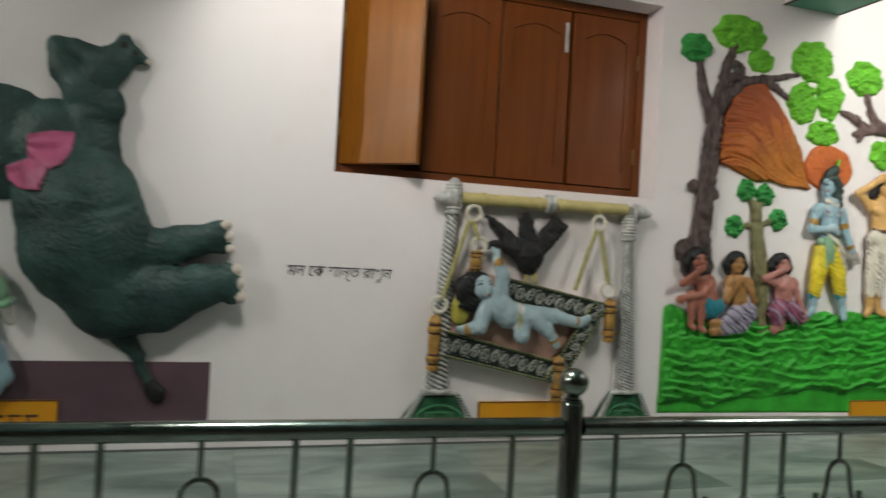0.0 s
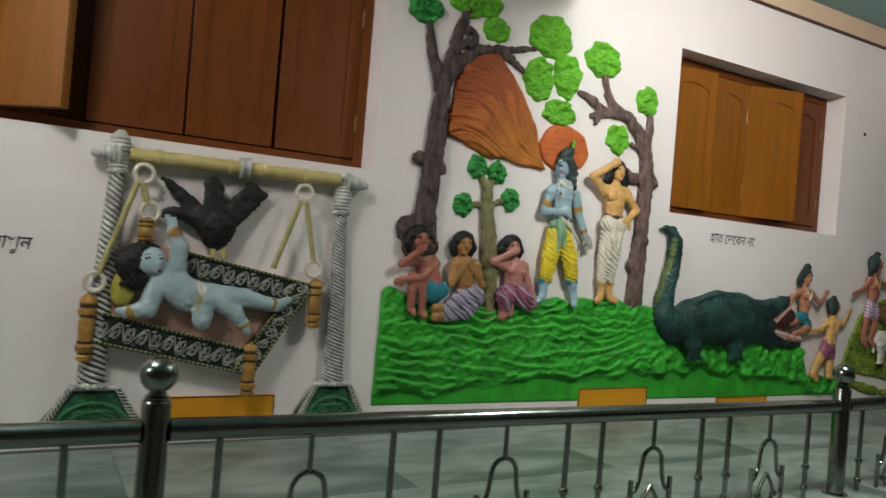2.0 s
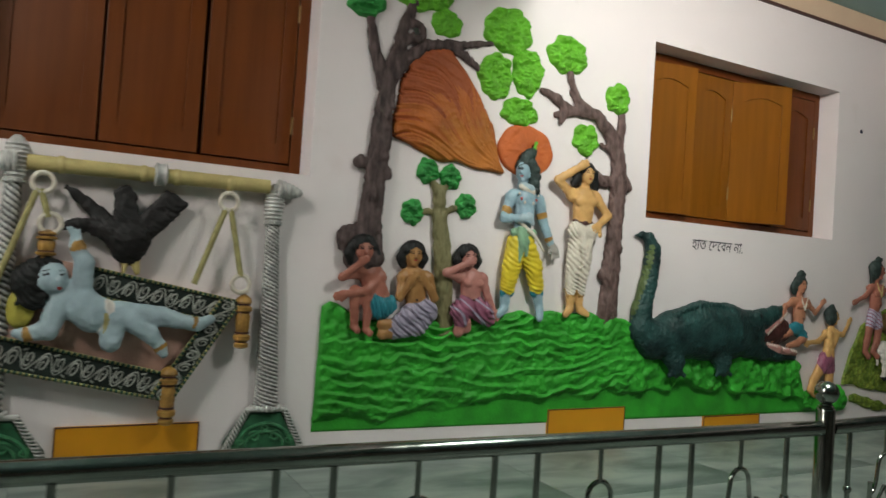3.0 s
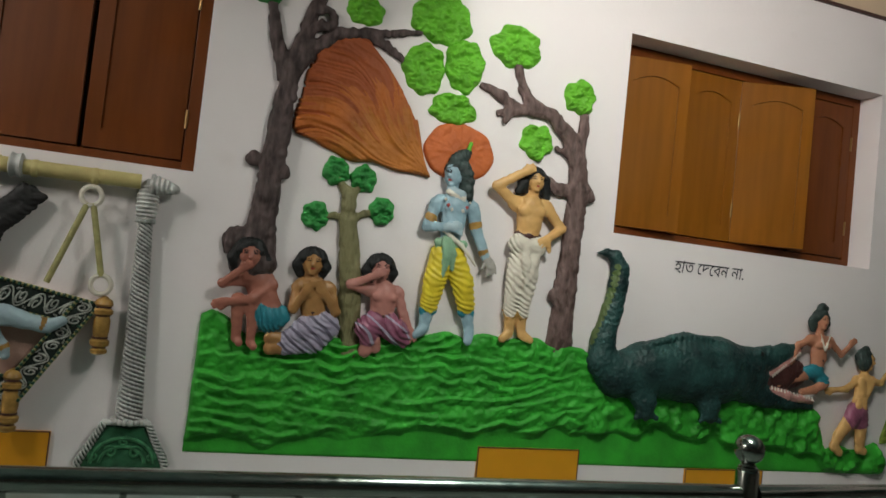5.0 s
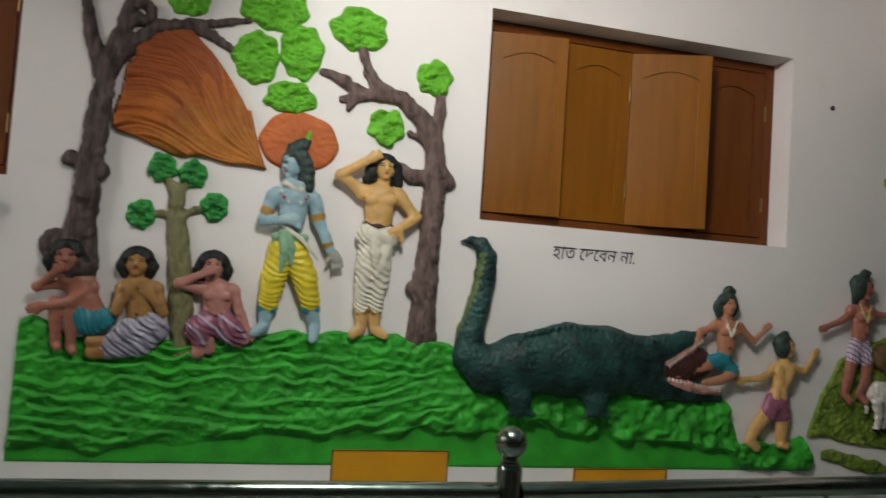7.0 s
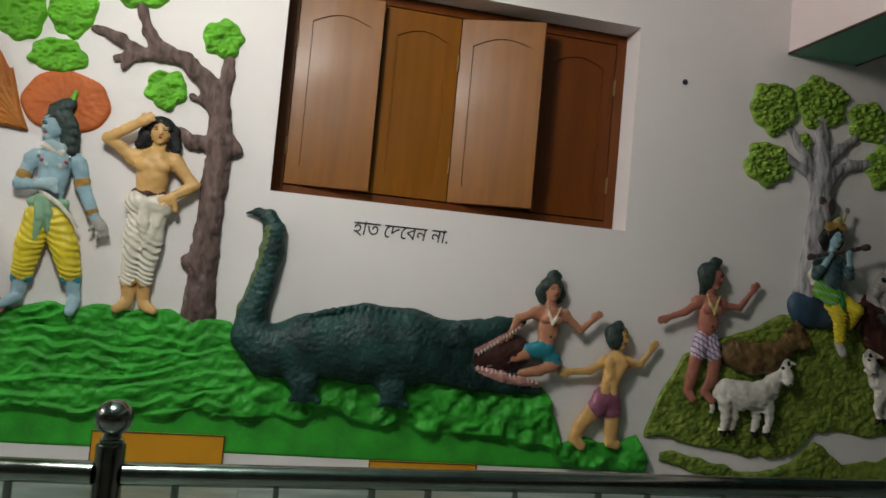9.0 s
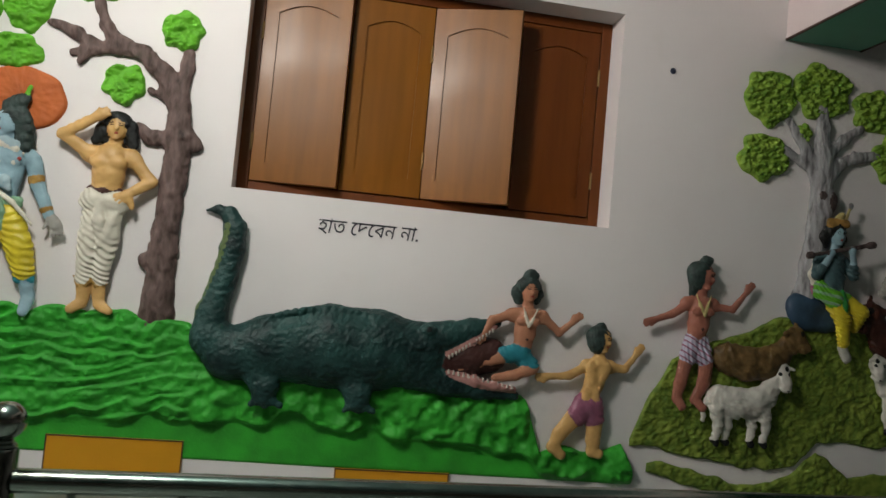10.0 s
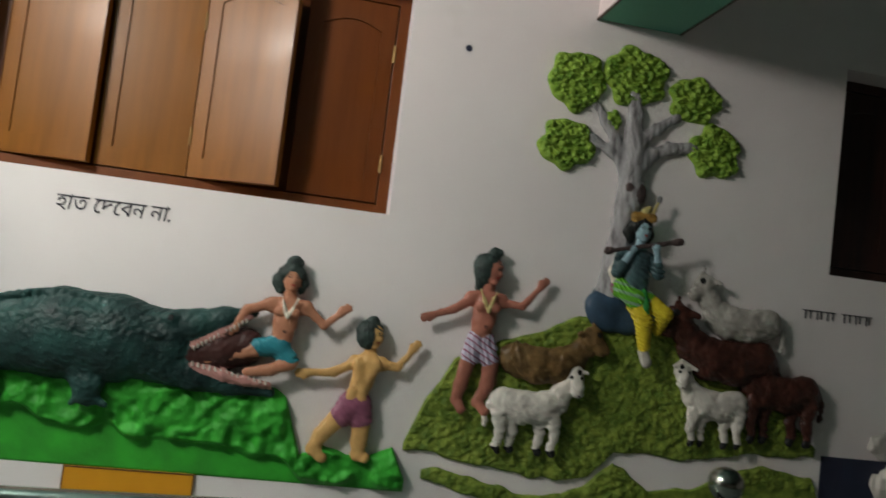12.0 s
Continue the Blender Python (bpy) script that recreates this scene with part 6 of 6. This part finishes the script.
for bx2 in (-2.62, -2.07, -2.365, -2.255):
    sw("bar_band", tube_bm([(bx2 - 0.012, -0.040, 1.587), (bx2 - 0.007, -0.040, 1.587), (bx2 + 0.007, -0.040, 1.587), (bx2 + 0.012, -0.040, 1.587)], [0.026, 0.030, 0.030, 0.026], 16), STRAW)


def knob_bm(x, way):
    """Ribbed turned end of the bar, tapering outwards."""
    pts, radii = [], []
    for i in range(13):
        f = i / 12
        pts.append((x + way * 0.10 * f, -0.040, 1.585 - 0.008 * f))
        radii.append((0.036 * (1 - f) ** 0.55 + 0.006) * (1.0 if i % 2 else 0.86))
    return tube_bm(pts, radii, 16)


sw("bar_finial", knob_bm(-2.745, -1), SILVER, "ribbed silver finial")
sw("bar_finial", knob_bm(-1.895, 1), SILVER, "ribbed silver finial")
sw("bar_collar", tube_bm([(-2.332, -0.04, 1.59), (-2.325, -0.04, 1.59), (-2.315, -0.04, 1.59), (-2.305, -0.04, 1.59), (-2.295, -0.04, 1.59), (-2.288, -0.04, 1.59)], [0.03, 0.043, 0.038, 0.038, 0.043, 0.03], 16), SILVER, "silver collar")


def spiral(cx, cz, y, r0, turns, start, way, n=16):
    return [(cx + way * r0 * (1 - 0.82 * i / n) * math.cos(start + turns * math.tau * i / n), y, cz + r0 * (1 - 0.82 * i / n) * math.sin(start + turns * math.tau * i / n)) for i in range(n + 1)]


def joined_bm(pieces):
    """Several small swept pieces as one mesh."""
    out = bmesh.new()
    tmp = bpy.data.meshes.new("joined")
    for bm in pieces:
        bm.to_mesh(tmp)
        bm.free()
        out.from_mesh(tmp)
    bpy.data.meshes.remove(tmp)
    return out


for cx, half, mid in ((-2.768, 0.172, 0.070), (-1.876, 0.152, 0.066)):
    b = sw("post_base", prism_bm([(cx - half, 0.60), (cx + half, 0.60), (cx + half * 0.95, 0.635), (cx + mid, 0.755), (cx - mid, 0.755), (cx - half * 0.95, 0.635)], -0.034, 0.004, 0.008), BASE_DARK, "silver-edged dark green base")

    def on_base(name, bm, mat, label=""):
        bmesh.ops.translate(bm, verts=bm.verts[:], vec=-SW)
        return smooth(part(name, bm, mat, b, label), 40)
    on_base("green_panel", prism_bm([(cx - half * 0.84, 0.602), (cx + half * 0.84, 0.602), (cx + half * 0.80, 0.63), (cx + mid * 0.86, 0.738), (cx - mid * 0.86, 0.738), (cx - half * 0.80, 0.63)], -0.040, -0.033, 0.004), BASE_GREEN, "bottle-green panel")
    for s_ in (-1, 1):
        rope = twisted_bm((cx + s_ * half * 0.95, -0.036, 0.606), (cx + s_ * (mid + 0.006), -0.036, 0.752), 0.015, 0.013, 4, 3, 0.45, 18, 60)
        on_base("base_rope", rope, SILVER, "silver rope moulding").data.materials.append(BASE_DARK)
    on_base("top_moulding", tube_bm([(cx - mid - 0.012, -0.034, 0.755), (cx + mid + 0.012, -0.034, 0.755)], 0.010, 10), SILVER, "silver moulding")
    arch = [(cx + half * 0.66 * math.cos(a), -0.041, 0.618 + 0.085 * math.sin(a)) for a in (math.pi * i / 16 for i in range(17))]
    curls = [tube_bm(arch, 0.007, 8), tube_bm([(p[0] * 0.72 + cx * 0.28, p[1], 0.618 + (p[2] - 0.618) * 0.66) for p in arch], 0.006, 8)]
    for s_ in (-1, 1):
        curls.append(tube_bm(spiral(cx + s_ * half * 0.26, 0.655, -0.042, 0.022, 1.3, 0.4, s_), 0.0052, 7))
        curls.append(tube_bm(spiral(cx + s_ * half * 0.60, 0.640, -0.042, 0.018, 1.2, 2.0, -s_), 0.0048, 7))
    curls.append(tube_bm(spiral(cx, 0.690, -0.042, 0.018, 1.2, 1.0, 1), 0.005, 7))
    on_base("scroll_relief", joined_bm(curls), LEAF_BOTTLE, "raised green scrolls")

TL, TR, BR, BL = (-2.665, 1.285), (-2.005, 1.155), (-2.225, 0.80), (-2.80, 0.925)


def along(p, q, f):
    return (p[0] + (q[0] - p[0]) * f, p[1] + (q[1] - p[1]) * f)


sw("bed", prism_bm([TL, TR, BR, BL], -0.035, 0.004, 0.004), CUSHION, "dusty pink bed")


def border(p0, p1, q0, q1, cells, out=0.058, name="bed_border"):
    """Dark strip of the bed with raised silver scrolls and a beaded cord on both edges."""
    strip = sw(name, prism_bm([p0, p1, q1, q0], -out, -0.034, 0.004), SCROLL, "dark carved border strip")

    def at(u, v):
        return along(along(p0, p1, u), along(q0, q1, u), v)

    def on_strip(nm, bm, mat, label=""):
        bmesh.ops.translate(bm, verts=bm.verts[:], vec=-SW)
        return smooth(part(nm, bm, mat, strip, label), 40)
    curls = []
    for i in range(cells):
        way = 1 if i % 2 else -1
        pts = []
        for k in range(19):
            f = k / 18
            ang, r = f * 1.45 * math.tau, 0.34 * (1 - 0.80 * f)
            x, z = at((i + 0.5 + 0.95 * r * math.cos(ang + 2.6)) / cells, 0.5 + way * (0.06 + r * math.sin(ang + 2.6)))
            pts.append((x, -out - 0.001, z))
        curls.append(tube_bm(pts, [0.0040 - 0.0016 * k / 18 for k in range(19)], 6))
        stem = [at((i + 0.02 + 0.98 * k / 6) / cells, 0.5 - way * 0.34 * math.sin(math.pi * k / 6)) for k in range(7)]
        curls.append(tube_bm([(x, -out - 0.001, z) for x, z in stem], 0.0030, 6))
        for dv, du in ((0.30, 0.08), (-0.28, 0.92)):
            a0, a1 = at((i + du) / cells, 0.5 + way * dv), at((i + du + 0.12) / cells, 0.5 + way * dv * 1.25)
            curls.append(tube_bm([(a0[0], -out - 0.001, a0[1]), (a1[0], -out - 0.001, a1[1])], [0.004, 0.0022], 6))
    on_strip("scroll_relief", joined_bm(curls), PEWTER, "raised silver scrolls")
    for a, c in ((p0, p1), (q0, q1)):
        on_strip("border_edge", tube_bm([(a[0], -out + 0.002, a[1]), (c[0], -out + 0.002, c[1])], 0.0058, 8), CORD, "straw-coloured cord edge")
        n = max(4, int(math.dist(a, c) / 0.017))
        beads = bmesh.new()
        for k in range(n):
            x, z = along(a, c, (k + 0.5) / n)
            bmesh.ops.create_uvsphere(beads, u_segments=7, v_segments=5, radius=0.0062, matrix=Matrix.Translation((x, -out - 0.004, z)))
        on_strip("bead_trim", beads, BASE_DARK, "row of dark beads")


border(along(TL, TR, 0.20), TR, along(along(TL, TR, 0.20), along(BL, BR, 0.20), 0.24), along(TR, BR, 0.22), 11)
border(along(BL, TL, 0.26), along(BR, TR, 0.22), BL, BR, 13)
border(along(TR, TL, 0.10), along(BR, BL, 0.12), TR, BR, 8, 0.064)
for x, z, h in ((-2.812, 0.85, 0.24), (-1.992, 0.985, 0.20), (-2.235, 0.715, 0.21), (-2.645, 1.27, 0.10)):
    sw("bed_spindle", lathe_bm([(0.010, 0), (0.026, 0.03 * h), (0.027, 0.09 * h), (0.018, 0.12 * h), (0.030, 0.17 * h), (0.032, 0.24 * h), (0.022, 0.28 * h), (0.026, 0.40 * h), (0.027, 0.58 * h), (0.022, 0.66 * h), (0.032, 0.70 * h), (0.032, 0.76 * h), (0.022, 0.80 * h), (0.030, 0.86 * h), (0.026, 0.93 * h), (0.012, 0.98 * h), (0.006, h)], (x, -0.055, z), 16), GOLD, "old-gold turned spindle")
    for f, r in ((0.12, 0.0225), (0.28, 0.0265), (0.66, 0.0265), (0.80, 0.0265)):
        sw("spindle_band", tube_bm([(x - 0.001, -0.055, z + h * f), (x - 0.001, -0.055, z + h * (f + 0.03))], r, 14), BROWN_LINE, "dark painted band")
for x, z in ((-2.668, 1.522), (-2.072, 1.518), (-2.01, 1.222), (-2.80, 1.13), (-2.638, 1.39)):
    sw("ring", ring_bm(x, z, 0.062, 0.032, 0.0085), WHITE, "silver ring")
for p, q in (((-2.082, 1.492), (-2.175, 1.215)), ((-2.064, 1.492), (-2.012, 1.25)), ((-2.673, 1.50), (-2.646, 1.41)), ((-2.683, 1.50), (-2.79, 1.155))):
    sw("suspension_cord", tube_bm([(p[0], -0.060, p[1]), (q[0], -0.062, q[1])], 0.0105, 10), CORD, "straw-coloured cord")

s = Sculpt(0.012)
s.lump(PILLOW, (-2.705, 1.11, 0.09), (0.042, 0.065, 0.03)).lump(PILLOW, (-2.68, 1.20, 0.085), (0.05, 0.05, 0.03))
done(s, "pillow_relief", "yellow painted plaster pillow on the swing bed", 0.006, "pillow")
s = Sculpt(0.010)
s.lump(CHILD, (-2.622, 1.212, 0.115), (0.050, 0.052, 0.045)).lump(HAIR, (-2.68, 1.20, 0.100), (0.060, 0.066, 0.050)).lump(HAIR, (-2.645, 1.248, 0.095), (0.055, 0.034, 0.040)).lump(HAIR, (-2.67, 1.145, 0.10), (0.042, 0.038, 0.036))
s.lump(CHILD, (-2.60, 1.205, 0.155), (0.012, 0.018, 0.014))
s.limb(CHILD, (-2.595, 1.175, 0.10), (-2.57, 1.155, 0.10), 0.030)
s.chain(CHILD, [(-2.575, 1.155, 0.095), (-2.535, 1.13, 0.10), (-2.49, 1.10, 0.105), (-2.44, 1.09, 0.10)], [0.052, 0.058, 0.060, 0.050])
s.chain(CHILD, [(-2.535, 1.18, 0.105), (-2.53, 1.265, 0.115), (-2.558, 1.32, 0.11)], [0.036, 0.030, 0.022])
s.lump(CHILD, (-2.562, 1.342, 0.11), (0.016, 0.018, 0.014)).limb(GOLD, (-2.552, 1.312, 0.111), (-2.554, 1.318, 0.111), 0.0245)
for k in range(4):
    s.limb(CHILD, (-2.572 + 0.007 * k, 1.352, 0.112), (-2.588 + 0.012 * k, 1.384 - 0.003 * abs(k - 1.5), 0.115), 0.006, 0.0045)
s.chain(CHILD, [(-2.595, 1.125, 0.11), (-2.625, 1.045, 0.115), (-2.685, 1.03, 0.11)], [0.038, 0.032, 0.022])
s.lump(CHILD, (-2.705, 1.032, 0.11), (0.022, 0.017, 0.016)).limb(GOLD, (-2.672, 1.031, 0.112), (-2.678, 1.031, 0.112), 0.024).limb(GOLD, (-2.175, 1.076, 0.101), (-2.169, 1.075, 0.101), 0.0235).limb(GOLD, (-2.279, 0.998, 0.116), (-2.276, 0.995, 0.116), 0.0215)
s.limb(COW_WHITE, (-2.455, 1.115, 0.120), (-2.445, 1.055, 0.125), 0.034, 0.030)
s.chain(CHILD, [(-2.42, 1.105, 0.105), (-2.28, 1.098, 0.11), (-2.16, 1.072, 0.10)], [0.042, 0.034, 0.022])
s.limb(CHILD, (-2.15, 1.07, 0.10), (-2.112, 1.092, 0.105), 0.022, 0.017)
s.chain(CHILD, [(-2.43, 1.08, 0.12), (-2.435, 1.01, 0.14)], [0.042, 0.034])
s.chain(CHILD, [(-2.38, 1.085, 0.12), (-2.31, 1.035, 0.125), (-2.275, 0.995, 0.115), (-2.262, 0.97, 0.12)], [0.036, 0.028, 0.020, 0.016])
s.chain(CORD, [(-2.47, 1.125, 0.145), (-2.452, 1.085, 0.16), (-2.455, 1.04, 0.155)], [0.005, 0.005, 0.005])
for i in range(7):
    s.limb(HAIR, (-2.655 - 0.012 * math.sin(i), 1.262 - 0.020 * i, 0.128), (-2.715 + 0.010 * (i % 3), 1.225 - 0.016 * i, 0.112), 0.013, 0.009)
s.fold(COW_WHITE, 0.006, 260, 20).fold(HAIR, 0.005, 240, 60).fold(CHILD, 0.0012, 150, 60)
s.lump(CHILD, (-2.60, 1.182, 0.142), (0.016, 0.010, 0.014)).lump(CHILD, (-2.645, 1.20, 0.140), (0.020, 0.018, 0.016))
for ex, ez in ((-2.592, 1.228), (-2.640, 1.226)):
    for k in (-1, 0, 1):
        s.dab(HAIR, (ex + 0.006 * k, ez + 0.002 * k, 0.155), 0.0036).dab(HAIR, (ex + 0.008 * k, ez + 0.013 + 0.002 * k, 0.152), 0.0030)
s.dab(LIP, (-2.598, 1.183, 0.155), 0.007)
done(s, "sleeping_figure", "powder-blue painted plaster child lying on the swing bed", 0.004, "statue", (0.004, 60), 0.72)
s = Sculpt(0.010)
s.chain(CROW, [(-2.40, 1.315, 0.07), (-2.40, 1.355, 0.07), (-2.45, 1.385, 0.07), (-2.53, 1.392, 0.07)], [0.046, 0.074, 0.046, 0.024])
s.lump(CROW, (-2.555, 1.398, 0.075), (0.030, 0.022, 0.026)).limb(CROW, (-2.575, 1.395, 0.075), (-2.632, 1.362, 0.075), 0.014, 0.006)
for i in range(5):
    f = i / 4
    s.limb(CROW, (-2.455 + 0.03 * f, 1.385, 0.065), (-2.595 + 0.085 * f, 1.515 - 0.055 * f, 0.045), 0.022, 0.011)
    s.limb(CROW, (-2.42 + 0.04 * f, 1.39, 0.075), (-2.445 + 0.055 * f, 1.535 - 0.05 * abs(f - 0.45), 0.055), 0.022, 0.012)
    s.limb(CROW, (-2.375 + 0.03 * f, 1.39 - 0.02 * f, 0.07), (-2.285 + 0.06 * f, 1.525 - 0.03 * f, 0.05), 0.026, 0.015)
s.limb(STRAW, (-2.405, 1.275, 0.08), (-2.41, 1.245, 0.08), 0.011, 0.009).limb(STRAW, (-2.37, 1.275, 0.08), (-2.365, 1.245, 0.08), 0.011, 0.009)
for i in range(9):
    s.limb(CROW, (-2.445 + 0.011 * i, 1.37 - 0.008 * abs(i - 4), 0.118 - 0.003 * abs(i - 4)), (-2.425 + 0.007 * i, 1.315, 0.105), 0.009, 0.006)
s.fold(CROW, 0.006, 280, 50)
done(s, "bird_relief", "black painted plaster bird perched over the swing bed", 0.005, "statue", (0.010, 50))


# ---- marble slabs of the platform ----
slab_w, slab_d, gap = 0.9, 0.685, 0.0016
bm = box_bm(gap / 2, slab_w - gap / 2, gap / 2, slab_d - gap / 2, ZP - 0.02, ZP, 0.0012)
slab_mesh = bpy.data.meshes.new("slab")
bm.to_mesh(slab_mesh)
bm.free()
slab_mesh.materials.append(MARBLE)
for i in range(int((XR - XL) / slab_w + 0.01)):
    for j in range(3):
        slab = new("slab", slab_mesh)
        slab.location = (XL + i * slab_w, -2.06 + j * slab_d, 0)
        slab.parent = plinth
